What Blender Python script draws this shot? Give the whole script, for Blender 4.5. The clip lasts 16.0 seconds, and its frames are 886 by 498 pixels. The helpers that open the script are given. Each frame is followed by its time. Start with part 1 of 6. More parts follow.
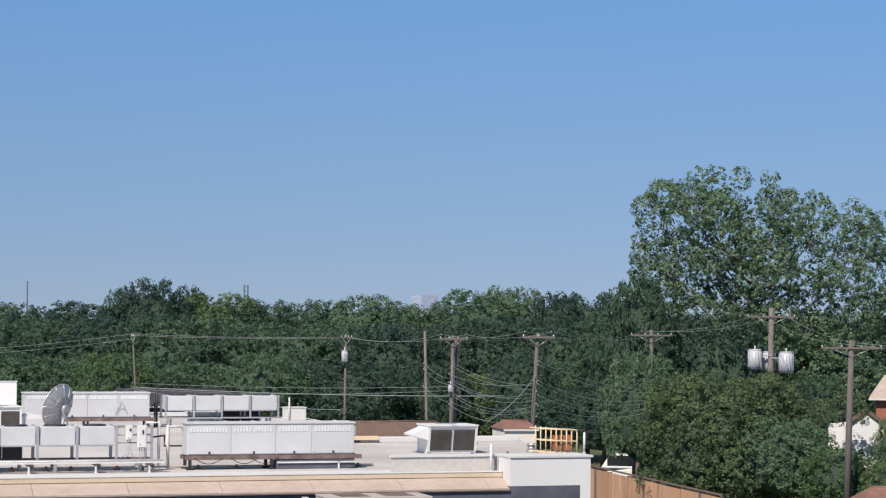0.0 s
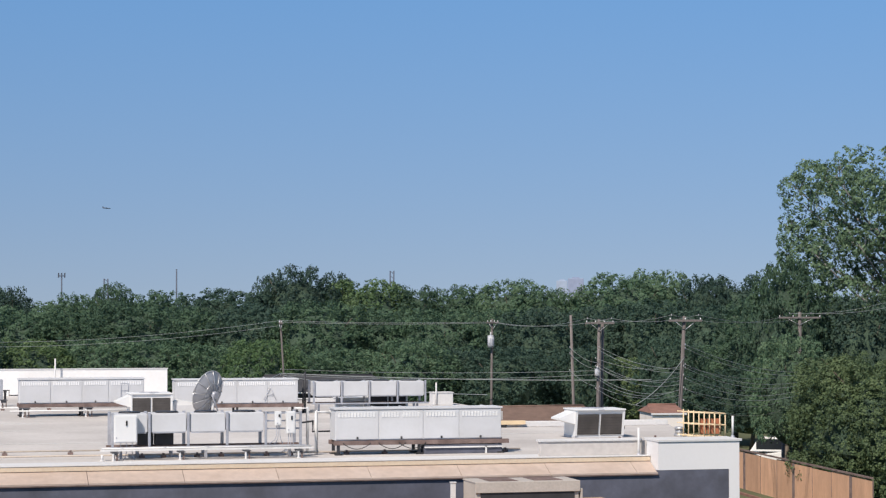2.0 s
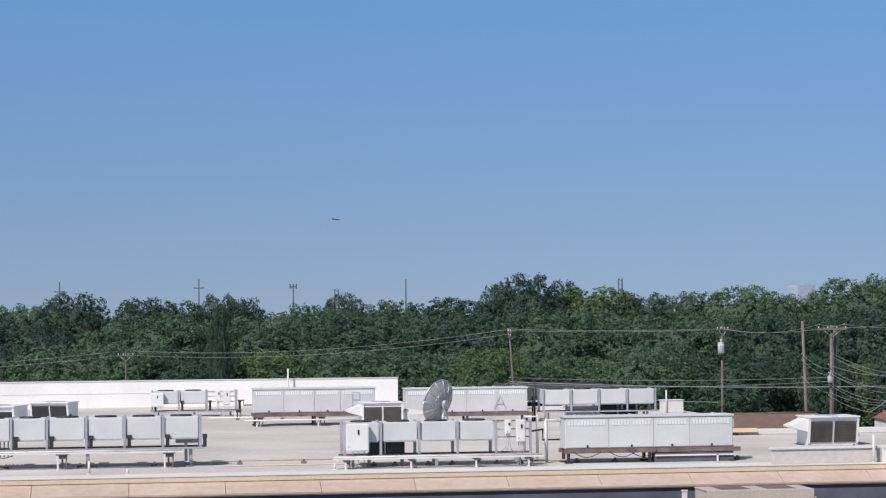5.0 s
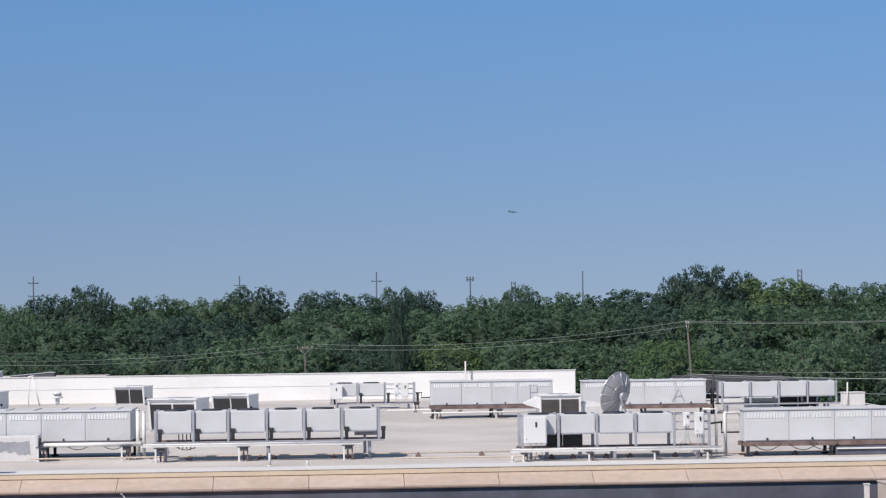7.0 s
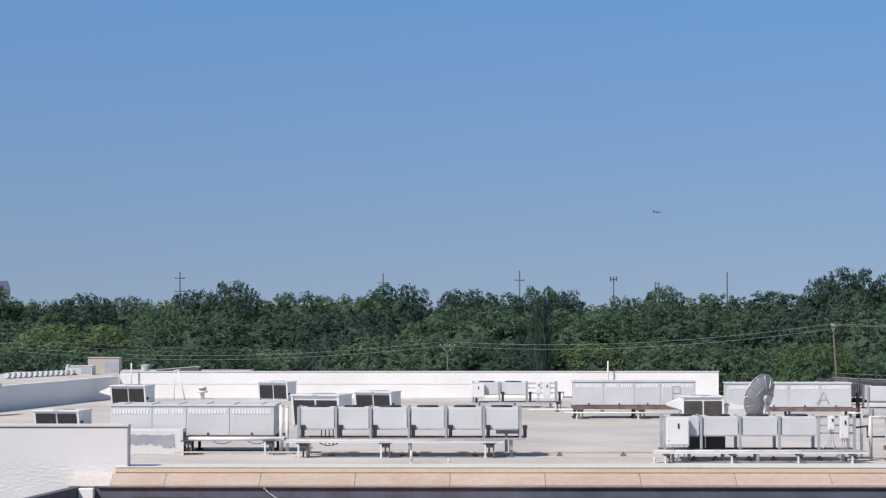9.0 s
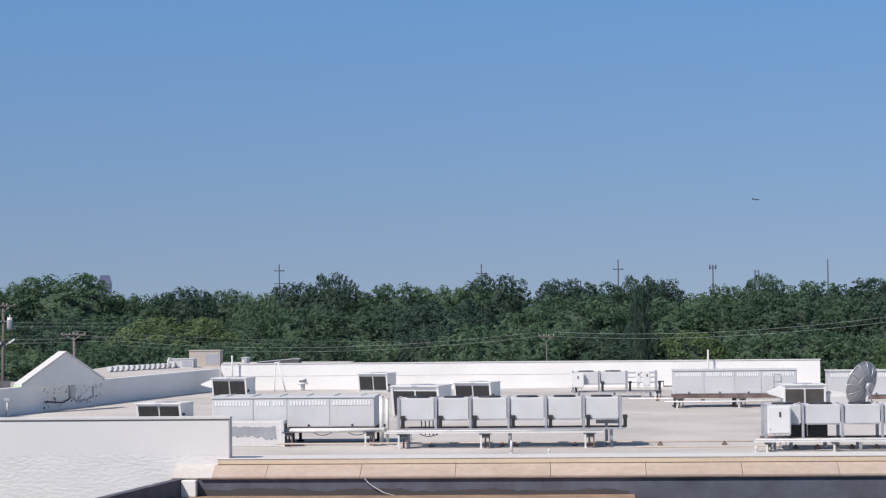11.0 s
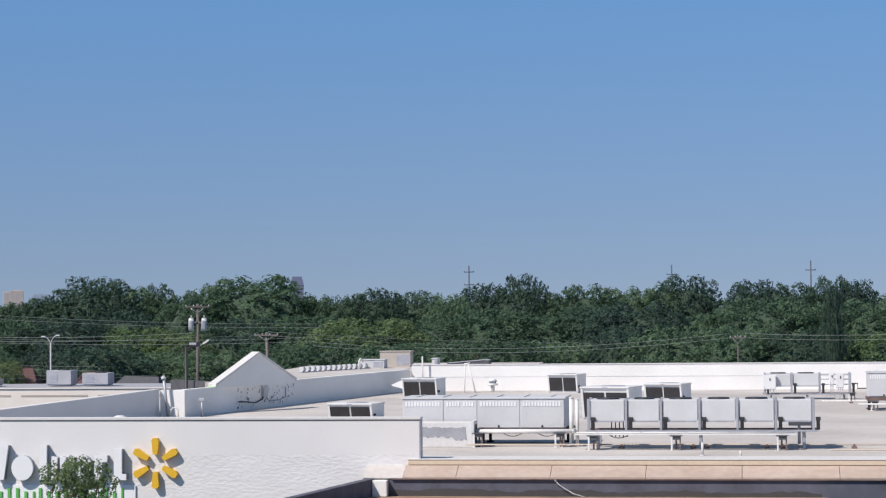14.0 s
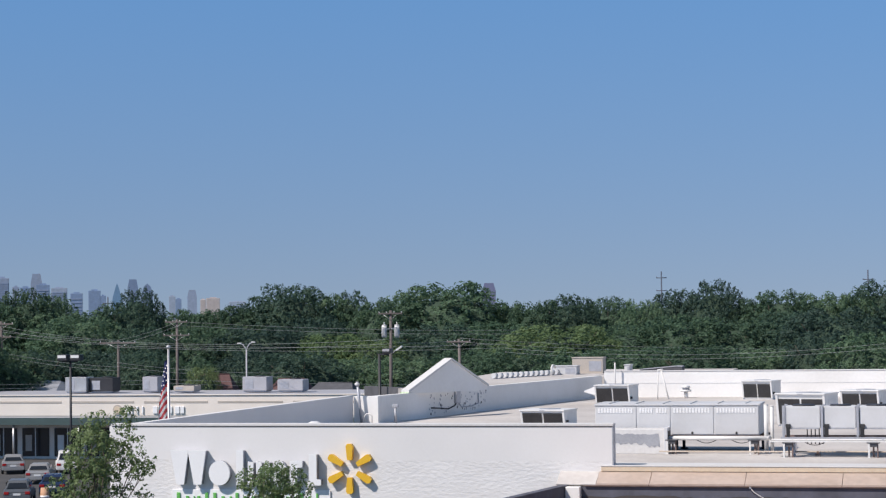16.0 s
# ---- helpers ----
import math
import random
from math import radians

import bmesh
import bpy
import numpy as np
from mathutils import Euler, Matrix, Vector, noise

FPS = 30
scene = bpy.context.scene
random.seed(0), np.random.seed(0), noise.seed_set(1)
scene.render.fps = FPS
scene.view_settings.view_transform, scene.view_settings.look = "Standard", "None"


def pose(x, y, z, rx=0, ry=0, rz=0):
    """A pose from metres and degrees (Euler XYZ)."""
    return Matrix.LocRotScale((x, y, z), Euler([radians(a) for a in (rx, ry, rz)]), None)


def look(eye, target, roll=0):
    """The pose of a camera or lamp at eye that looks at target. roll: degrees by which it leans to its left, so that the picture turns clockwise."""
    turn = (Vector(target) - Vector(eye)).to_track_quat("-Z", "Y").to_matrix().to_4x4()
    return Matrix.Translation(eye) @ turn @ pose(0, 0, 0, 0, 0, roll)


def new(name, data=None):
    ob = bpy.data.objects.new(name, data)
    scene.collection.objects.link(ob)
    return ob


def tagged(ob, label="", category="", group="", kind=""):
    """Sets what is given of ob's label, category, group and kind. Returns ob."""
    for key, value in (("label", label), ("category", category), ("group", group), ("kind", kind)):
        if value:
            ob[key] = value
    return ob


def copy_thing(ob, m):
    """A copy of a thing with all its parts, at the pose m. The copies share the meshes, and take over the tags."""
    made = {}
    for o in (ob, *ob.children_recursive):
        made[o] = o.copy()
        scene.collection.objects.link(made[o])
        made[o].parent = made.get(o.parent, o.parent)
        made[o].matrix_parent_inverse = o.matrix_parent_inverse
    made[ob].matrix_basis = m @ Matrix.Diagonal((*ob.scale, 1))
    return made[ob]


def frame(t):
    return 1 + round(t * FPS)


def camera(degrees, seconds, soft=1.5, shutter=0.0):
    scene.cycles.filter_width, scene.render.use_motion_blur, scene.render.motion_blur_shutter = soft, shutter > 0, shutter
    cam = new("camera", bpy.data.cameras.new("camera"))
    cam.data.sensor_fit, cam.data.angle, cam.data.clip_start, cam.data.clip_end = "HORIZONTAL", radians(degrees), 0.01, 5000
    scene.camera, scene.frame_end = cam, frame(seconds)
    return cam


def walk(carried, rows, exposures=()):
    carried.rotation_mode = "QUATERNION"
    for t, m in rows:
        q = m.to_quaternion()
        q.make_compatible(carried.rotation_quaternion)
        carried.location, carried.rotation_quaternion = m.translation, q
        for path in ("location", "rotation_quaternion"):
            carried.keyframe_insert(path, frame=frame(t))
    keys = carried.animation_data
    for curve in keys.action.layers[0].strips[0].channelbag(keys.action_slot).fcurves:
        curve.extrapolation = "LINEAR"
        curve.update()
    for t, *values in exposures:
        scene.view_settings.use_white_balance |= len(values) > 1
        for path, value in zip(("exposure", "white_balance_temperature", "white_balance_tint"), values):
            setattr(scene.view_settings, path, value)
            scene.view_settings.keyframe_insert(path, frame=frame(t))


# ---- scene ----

# ---- camera: a hand-held pan from one high standpoint ----
cam = camera(23.5, 16.0, soft=1.25)
EYE = (0.0, 0.0, 12.0)
ROWS = [
    (0.0, 92.083, -0.484, -17.99),
    (0.5, 91.95, -0.273, -17.396),
    (1.0, 91.797, 0.011, -15.802),
    (1.5, 91.724, -0.013, -14.672),
    (2.0, 91.654, 0.01, -14.071),
    (2.5, 91.605, -0.163, -13.08),
    (3.0, 91.731, -0.042, -11.899),
    (3.2, 91.962, 0.003, -11.583),
    (5.3, 91.863, 0.525, -7.763),
    (5.5, 91.814, 0.457, -7.738),
    (6.0, 91.768, 0.511, -5.565),
    (6.5, 91.734, 0.62, -4.814),
    (7.0, 91.75, 0.72, -3.178),
    (7.5, 91.735, 0.589, -1.853),
    (8.0, 91.749, 0.692, -1.6),
    (8.5, 91.766, 0.499, -0.577),
    (8.7, 91.762, 0.281, -0.001),
    (10.8, 91.525, 0.391, 2.837),
    (11.0, 91.499, 0.555, 3.31),
    (11.5, 91.458, 0.692, 3.586),
    (12.0, 91.446, 0.701, 4.2),
    (12.5, 91.441, 0.759, 5.524),
    (13.0, 91.49, 0.778, 6.356),
    (13.5, 91.482, 0.744, 8.086),
    (14.0, 91.577, 0.549, 8.406),
    (14.5, 91.68, 0.459, 9.431),
    (15.0, 91.793, 0.632, 10.38),
    (15.5, 91.793, 0.677, 11.427),
    (16.0, 91.803, 0.704, 13.565),
]
walk(cam, [(t, pose(*EYE, rx, ry, rz)) for t, rx, ry, rz in ROWS], exposures=[(0.0, 0.10, 6600, 11), (3.2, 0.08, 6560, 11), (5.3, 0.0, 6430, 12), (16.0, 0.02, 6390, 12)])

# ---- world, sun, exposure ----
SUN_TO = Vector((-0.48, -0.50, 0.74)).normalized()
world = bpy.data.worlds.new("sky")
scene.world = world
world.use_nodes = True
wn, wl = world.node_tree.nodes, world.node_tree.links
sky = wn.new("ShaderNodeTexSky")
sky.sky_type, sky.sun_disc = "NISHITA", False
sky.sun_elevation = math.asin(SUN_TO.z)
sky.sun_rotation = math.atan2(SUN_TO.x, SUN_TO.y)
sky.altitude, sky.air_density, sky.dust_density, sky.ozone_density = 200.0, 1.0, 0.0, 4.0
# a clear summer sky: deep blue above, greyed by dry haze low down
w_geo, w_up, w_z, w_map, w_tone, tint = [wn.new("ShaderNode" + k) for k in ("TexCoord", "VectorMath", "SeparateXYZ", "MapRange", "ValToRGB", "MixRGB")]
w_up.operation, w_up.inputs[1].default_value = "ADD", (0, 0, 0.16)
wl.new(w_geo.outputs["Generated"], w_up.inputs[0]), wl.new(w_up.outputs[0], sky.inputs[0])
wl.new(w_geo.outputs["Generated"], w_z.inputs[0]), wl.new(w_z.outputs["Z"], w_map.inputs[0])
w_map.inputs[1].default_value, w_map.inputs[2].default_value = -0.01, 0.71
w_tone.color_ramp.elements[0].color, w_tone.color_ramp.elements[1].color = (0.78, 0.60, 0.507, 1), (0.93, 0.80, 0.62, 1)
w_mid = w_tone.color_ramp.elements.new(0.25)
w_mid.color = (0.667, 0.867, 0.933, 1)
wl.new(w_map.outputs[0], w_tone.inputs[0])
tint.blend_type, tint.inputs[0].default_value = "MULTIPLY", 1.0
wl.new(sky.outputs[0], tint.inputs[1]), wl.new(w_tone.outputs[0], tint.inputs[2])
wl.new(tint.outputs[0], wn["Background"].inputs[0])
wn["Background"].inputs[1].default_value = 0.15
sun = new("sun", bpy.data.lights.new("sun", "SUN"))
sun.data.energy, sun.data.angle, sun.data.color = 4.7, radians(0.53), (1.0, 0.92, 0.83)
sun.matrix_world = look(SUN_TO * 400, (0, 0, 0))


# ---- materials ----
def mat(name, color, rough=0.7, metal=0.0, var=0.12, scale=1.2, fine=14.0, bump=0.15, dirt=None, dirt_amount=0.0, spread=0.0, stretch=(1, 1, 1), grain=0.2, depth=0.02):
    """A surface with large stains, fine grain and relief; colour varies a little from object to object by spread."""
    m = bpy.data.materials.new(name)
    m.use_nodes = True
    n, l = m.node_tree.nodes, m.node_tree.links
    b = n["Principled BSDF"]
    tc, mp = n.new("ShaderNodeTexCoord"), n.new("ShaderNodeMapping")
    mp.inputs["Scale"].default_value = stretch
    l.new(tc.outputs["Object"], mp.inputs[0])
    big, small = n.new("ShaderNodeTexNoise"), n.new("ShaderNodeTexNoise")
    big.inputs["Scale"].default_value, big.inputs["Detail"].default_value = scale, 5.0
    small.inputs["Scale"].default_value, small.inputs["Detail"].default_value = fine, 4.0
    l.new(mp.outputs[0], big.inputs[0]), l.new(mp.outputs[0], small.inputs[0])
    ramp = n.new("ShaderNodeValToRGB")
    ramp.color_ramp.elements[0].position, ramp.color_ramp.elements[1].position = 0.3, 0.7
    c0 = dirt if dirt else tuple(c * (1 - var) for c in color)
    c1 = tuple(min(1, c * (1 + var * 0.6)) for c in color)
    ramp.color_ramp.elements[0].color, ramp.color_ramp.elements[1].color = (*[a * dirt_amount + c * (1 - var) * (1 - dirt_amount) for a, c in zip(c0, color)], 1), (*c1, 1)
    l.new(big.outputs[0], ramp.inputs[0])
    mix = n.new("ShaderNodeMixRGB")
    mix.blend_type, mix.inputs[0].default_value = "OVERLAY", grain
    l.new(ramp.outputs[0], mix.inputs[1]), l.new(small.outputs[0], mix.inputs[2])
    out = mix.outputs[0]
    if spread:
        info, hsv, mr = n.new("ShaderNodeObjectInfo"), n.new("ShaderNodeHueSaturation"), n.new("ShaderNodeMapRange")
        mr.inputs[3].default_value, mr.inputs[4].default_value = 1 - spread, 1 + spread
        l.new(info.outputs["Random"], mr.inputs[0]), l.new(mr.outputs[0], hsv.inputs["Value"]), l.new(out, hsv.inputs["Color"])
        out = hsv.outputs[0]
    l.new(out, b.inputs["Base Color"])
    b.inputs["Roughness"].default_value, b.inputs["Metallic"].default_value = rough, metal
    if bump:
        bp = n.new("ShaderNodeBump")
        bp.inputs["Strength"].default_value, bp.inputs["Distance"].default_value = bump, depth
        l.new(small.outputs[0], bp.inputs["Height"]), l.new(bp.outputs[0], b.inputs["Normal"])
    return m


def leaf_mat(name, color, light, spread=0.2, through_light=0.4, rough=0.55):
    """Leaves: two greens mixed leaf by leaf and bough by bough, some light passing through."""
    m = bpy.data.materials.new(name)
    m.use_nodes = True
    n, l = m.node_tree.nodes, m.node_tree.links
    b, out = n["Principled BSDF"], n["Material Output"]
    geo, tc, noi = n.new("ShaderNodeNewGeometry"), n.new("ShaderNodeTexCoord"), n.new("ShaderNodeTexNoise")
    noi.inputs["Scale"].default_value, noi.inputs["Detail"].default_value = 0.5, 5.0
    l.new(tc.outputs["Object"], noi.inputs[0])
    add = n.new("ShaderNodeMath")
    add.operation = "ADD"
    half = n.new("ShaderNodeMath")
    half.operation, half.inputs[1].default_value = "MULTIPLY", 0.38
    l.new(geo.outputs["Random Per Island"], half.inputs[0])
    l.new(half.outputs[0], add.inputs[0]), l.new(noi.outputs[0], add.inputs[1])
    ramp = n.new("ShaderNodeValToRGB")
    ramp.color_ramp.elements[0].position, ramp.color_ramp.elements[1].position = 0.40, 0.98
    ramp.color_ramp.elements[0].color, ramp.color_ramp.elements[1].color = (*color, 1), (*light, 1)
    l.new(add.outputs[0], ramp.inputs[0])
    info, hsv, mr, mh = n.new("ShaderNodeObjectInfo"), n.new("ShaderNodeHueSaturation"), n.new("ShaderNodeMapRange"), n.new("ShaderNodeMapRange")
    mr.inputs[3].default_value, mr.inputs[4].default_value = 1 - spread, 1 + spread
    mh.inputs[3].default_value, mh.inputs[4].default_value = 0.52, 0.475
    l.new(info.outputs["Random"], mr.inputs[0]), l.new(info.outputs["Random"], mh.inputs[0])
    l.new(mr.outputs[0], hsv.inputs["Value"]), l.new(mh.outputs[0], hsv.inputs["Hue"]), l.new(ramp.outputs[0], hsv.inputs["Color"])
    l.new(hsv.outputs[0], b.inputs["Base Color"])
    b.inputs["Roughness"].default_value = rough
    b.inputs["Specular IOR Level"].default_value = 0.2
    tr, mx = n.new("ShaderNodeBsdfTranslucent"), n.new("ShaderNodeMixShader")
    mx.inputs[0].default_value = through_light
    l.new(hsv.outputs[0], tr.inputs[0]), l.new(b.outputs[0], mx.inputs[1]), l.new(tr.outputs[0], mx.inputs[2]), l.new(mx.outputs[0], out.inputs[0])
    return m


M = {}
M["membrane"] = mat("roof_membrane", (0.545, 0.512, 0.485), 0.85, var=0.16, scale=0.22, fine=5.0, dirt=(0.42, 0.38, 0.35), dirt_amount=0.5)
M["white"] = mat("white_coating", (0.645, 0.635, 0.625), 0.7, var=0.06, scale=0.5, fine=8)
M["white_wall"] = mat("white_painted_wall", (0.84, 0.83, 0.815), 0.75, var=0.05, scale=0.35, fine=6, bump=0.3, dirt=(0.62, 0.6, 0.56), dirt_amount=0.25)
M["sign_wall"] = mat("off_white_stucco", (0.75, 0.735, 0.73), 0.85, var=0.04, scale=0.4, fine=9, bump=0.12, grain=0.06)
M["rough_wall"] = mat("painted_rough_brick", (0.74, 0.725, 0.72), 0.9, var=0.05, scale=0.9, fine=7.5, bump=0.7, stretch=(0.7, 1, 1.5), grain=0.10, depth=0.03)
M["panel"] = mat("galvanised_panel", (0.60, 0.605, 0.62), 0.55, 0.0, var=0.06, scale=0.9, fine=10, spread=0.04, dirt=(0.5, 0.49, 0.47), dirt_amount=0.3, bump=0.03, grain=0.06)
M["panel_white"] = mat("white_enamel_panel", (0.74, 0.74, 0.73), 0.5, var=0.06, scale=1.0, fine=9, spread=0.03, bump=0.03, grain=0.06)
M["post"] = mat("zinc_post", (0.42, 0.43, 0.47), 0.5, 0.3, var=0.15, scale=2.5)
M["vent_white"] = mat("bright_louvre", (0.82, 0.82, 0.82), 0.6, var=0.03)
M["rust"] = mat("rusty_steel_beam", (0.20, 0.145, 0.13), 0.85, var=0.3, scale=2.5, fine=20, dirt=(0.11, 0.07, 0.06), dirt_amount=0.6)
M["dark"] = mat("dark_coil_fins", (0.035, 0.034, 0.036), 0.6, var=0.25, scale=3)
M["brown_fins"] = mat("weathered_coil_fins", (0.075, 0.066, 0.06), 0.6, var=0.3, scale=2.5, fine=30)
M["black"] = mat("black_rubber", (0.02, 0.02, 0.022), 0.7, var=0.2)
M["pipe"] = mat("white_pipe_jacket", (0.72, 0.71, 0.69), 0.55, var=0.1, scale=2)
M["tan_pipe"] = mat("tan_pipe_lagging", (0.50, 0.43, 0.36), 0.8, var=0.12, scale=2)
M["tan"] = mat("tan_painted_metal", (0.485, 0.392, 0.335), 0.6, var=0.07, scale=0.7, fine=4, spread=0.03, dirt=(0.45, 0.33, 0.25), dirt_amount=0.4)
M["tan_light"] = mat("pale_tan_trim", (0.66, 0.54, 0.40), 0.6, var=0.06)
M["blue"] = mat("slate_blue_paint", (0.105, 0.11, 0.145), 0.8, var=0.22, scale=1.1, fine=6, dirt=(0.07, 0.07, 0.08), dirt_amount=0.4)
M["brown_roof"] = mat("brown_gravel_roof", (0.33, 0.22, 0.15), 0.95, var=0.3, scale=1.5, fine=25, bump=0.6)
M["tar"] = mat("weathered_roof_tar", (0.045, 0.043, 0.046), 0.8, var=0.5, scale=2.2, fine=9, dirt=(0.10, 0.09, 0.085), dirt_amount=0.6)
M["grey_patch"] = mat("grey_primer_patch", (0.33, 0.34, 0.37), 0.8, var=0.15)
M["beige"] = mat("beige_enamel", (0.47, 0.42, 0.37), 0.6, var=0.08)
M["dish_mesh"] = mat("weathered_dish_mesh", (0.43, 0.43, 0.445), 0.55, 0.3, var=0.18, scale=2.0, fine=40)
M["steel"] = mat("galvanised_steel", (0.55, 0.55, 0.55), 0.4, 0.6, var=0.15)
M["wood_pole"] = mat("weathered_pole_wood", (0.165, 0.143, 0.135), 0.9, var=0.3, scale=3, fine=30, stretch=(6, 6, 0.5), spread=0.2)
M["wire"] = mat("bare_aluminium_wire", (0.27, 0.29, 0.29), 0.6, 0.0, var=0.1, bump=0)
M["insulator"] = mat("glazed_porcelain", (0.7, 0.7, 0.7), 0.25, var=0.05)
M["transformer"] = mat("grey_transformer_enamel", (0.50, 0.51, 0.54), 0.45, var=0.08)
M["black_metal"] = mat("black_painted_steel", (0.03, 0.03, 0.035), 0.5, var=0.2)
M["yellow"] = mat("yellow_sign_plastic", (0.78, 0.46, 0.03), 0.4, var=0.04)
M["yellow_paint"] = mat("pale_yellow_paint", (0.74, 0.57, 0.36), 0.6, var=0.1)
M["sign_white"] = mat("white_sign_plastic", (0.85, 0.85, 0.86), 0.4, var=0.03)
M["sign_side"] = mat("grey_sign_return", (0.28, 0.29, 0.33), 0.5, var=0.05)
M["green_sign"] = mat("green_sign_plastic", (0.14, 0.45, 0.10), 0.4, var=0.04)
M["orange"] = mat("orange_plywood", (0.60, 0.35, 0.22), 0.8, var=0.16, scale=1.3, fine=12, spread=0.14, stretch=(1, 1, 0.3))
M["orange_panel"] = mat("faded_red_orange_panel", (0.50, 0.18, 0.09), 0.7, var=0.15)
M["roof_brown"] = mat("brown_shingle", (0.17, 0.11, 0.085), 0.9, var=0.2, scale=2, fine=12)
M["roof_red"] = mat("red_brown_shingle", (0.24, 0.125, 0.095), 0.9, var=0.2, scale=2, fine=12)
M["roof_dark"] = mat("dark_grey_shingle", (0.05, 0.05, 0.055), 0.9, var=0.2, scale=2, fine=12)
M["roof_maroon"] = mat("maroon_shingle", (0.115, 0.062, 0.060), 0.9, var=0.2, scale=2, fine=12)
M["roof_grey"] = mat("grey_shingle", (0.10, 0.10, 0.11), 0.9, var=0.2, scale=2, fine=12)
M["unit_grey"] = mat("grey_unit_paint", (0.40, 0.40, 0.43), 0.6, var=0.08, scale=0.9, fine=10)
M["cream"] = mat("cream_stucco", (0.80, 0.73, 0.66), 0.85, var=0.06, scale=0.5)
M["brick"] = mat("red_brick_wall", (0.33, 0.13, 0.08), 0.9, var=0.25, scale=3, fine=20)
M["asphalt"] = mat("asphalt", (0.07, 0.068, 0.067), 0.95, var=0.2, scale=0.3, fine=12)
M["ground"] = mat("dry_grass_ground", (0.10, 0.11, 0.05), 0.95, var=0.3, scale=0.1, fine=3)
M["bark"] = mat("tree_bark", (0.14, 0.115, 0.09), 0.95, var=0.3, scale=2, fine=15, stretch=(3, 3, 0.6))
M["pale_bark"] = mat("grey_cottonwood_bark", (0.20, 0.19, 0.185), 0.95, var=0.2, scale=2, fine=15)
# the shade deep between the leaves is put into this dark green
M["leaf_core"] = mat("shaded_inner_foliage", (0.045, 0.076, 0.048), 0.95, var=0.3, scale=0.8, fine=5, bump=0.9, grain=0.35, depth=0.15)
# the oak greens lean to blue, a painted share of haze over the wood
M["leaf"] = leaf_mat("hazed_oak_leaves", (0.070, 0.130, 0.084), (0.136, 0.214, 0.122), 0.30)
M["leaf_bush"] = leaf_mat("hackberry_leaves", (0.066, 0.108, 0.056), (0.150, 0.212, 0.098), 0.02, 0.35)
M["leaf_dark"] = leaf_mat("hazed_dark_oak_leaves", (0.047, 0.088, 0.071), (0.086, 0.140, 0.098), 0.15)
M["leaf_light"] = leaf_mat("fresh_leaves", (0.105, 0.170, 0.076), (0.180, 0.252, 0.114), 0.12)
M["leaf_cotton"] = leaf_mat("cottonwood_leaves", (0.098, 0.160, 0.092), (0.210, 0.288, 0.165), 0.05, 0.32, 0.34)
M["glass_dark"] = mat("dark_window_glass", (0.02, 0.024, 0.03), 0.1, var=0.1, bump=0)
# far tower colours are paled towards the sky: distance haze painted in
M["tower_blue"] = mat("hazy_blue_tower", (0.23, 0.31, 0.47), 0.5, var=0.08, scale=0.02, fine=0.2, bump=0)
M["tower_band"] = mat("hazy_window_band", (0.29, 0.35, 0.49), 0.5, var=0.05, scale=0.02, fine=0.2, bump=0)
M["tower_teal"] = mat("hazy_teal_tower", (0.17, 0.29, 0.45), 0.5, var=0.05, scale=0.02, fine=0.2, bump=0)
M["tower_grey"] = mat("hazy_grey_tower", (0.31, 0.37, 0.50), 0.6, var=0.08, scale=0.02, fine=0.2, bump=0)
M["tower_white"] = mat("hazy_white_tower", (0.34, 0.40, 0.51), 0.7, var=0.05, scale=0.02, fine=0.2, bump=0)
M["tower_lilac"] = mat("hazy_lilac_tower", (0.27, 0.31, 0.43), 0.6, var=0.05, scale=0.02, fine=0.2, bump=0)
M["tower_tan"] = mat("hazy_tan_tower", (0.50, 0.44, 0.43), 0.7, var=0.06, scale=0.02, fine=0.2, bump=0)
M["tower_slate"] = mat("hazy_slate_tower", (0.20, 0.27, 0.42), 0.6, var=0.06, scale=0.02, fine=0.2, bump=0)
M["tower_mauve"] = mat("hazy_mauve_tower", (0.17, 0.185, 0.31), 0.6, var=0.06, scale=0.02, fine=0.2, bump=0)
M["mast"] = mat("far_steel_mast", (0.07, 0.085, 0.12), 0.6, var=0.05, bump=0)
M["silver"] = mat("silver_car_paint", (0.42, 0.41, 0.40), 0.3, 0.5, var=0.03, bump=0)
M["car_white"] = mat("white_car_paint", (0.75, 0.74, 0.72), 0.25, var=0.02, bump=0)
M["car_blue"] = mat("navy_car_paint", (0.025, 0.045, 0.10), 0.25, 0.2, var=0.03, bump=0)
M["car_grey"] = mat("grey_car_paint", (0.16, 0.17, 0.18), 0.3, 0.4, var=0.03, bump=0)
M["red_lamp"] = mat("red_tail_lamp", (0.35, 0.02, 0.02), 0.2, var=0.02, bump=0)
M["flag_red"] = mat("red_flag_cloth", (0.66, 0.10, 0.12), 0.8, var=0.1)
M["flag_white"] = mat("white_flag_cloth", (0.82, 0.80, 0.80), 0.8, var=0.05)
M["flag_blue"] = mat("navy_flag_cloth", (0.05, 0.065, 0.20), 0.8, var=0.1)
M["lime"] = mat("lime_green_trim", (0.35, 0.62, 0.18), 0.6, var=0.05)
M["awning"] = mat("dark_green_awning", (0.05, 0.085, 0.085), 0.6, var=0.1)
M["navy_tarp"] = mat("navy_tarpaulin", (0.02, 0.025, 0.05), 0.7, var=0.2)


# ---- mesh helpers ----
def mesh_ob(name, bm, material, parent=None, label=""):
    me = bpy.data.meshes.new(name)
    bm.to_mesh(me)
    bm.free()
    me.materials.append(M[material])
    ob = new(name, me)
    if parent:
        ob.parent = parent
    if label:
        tagged(ob, label)
    return ob


part = mesh_ob


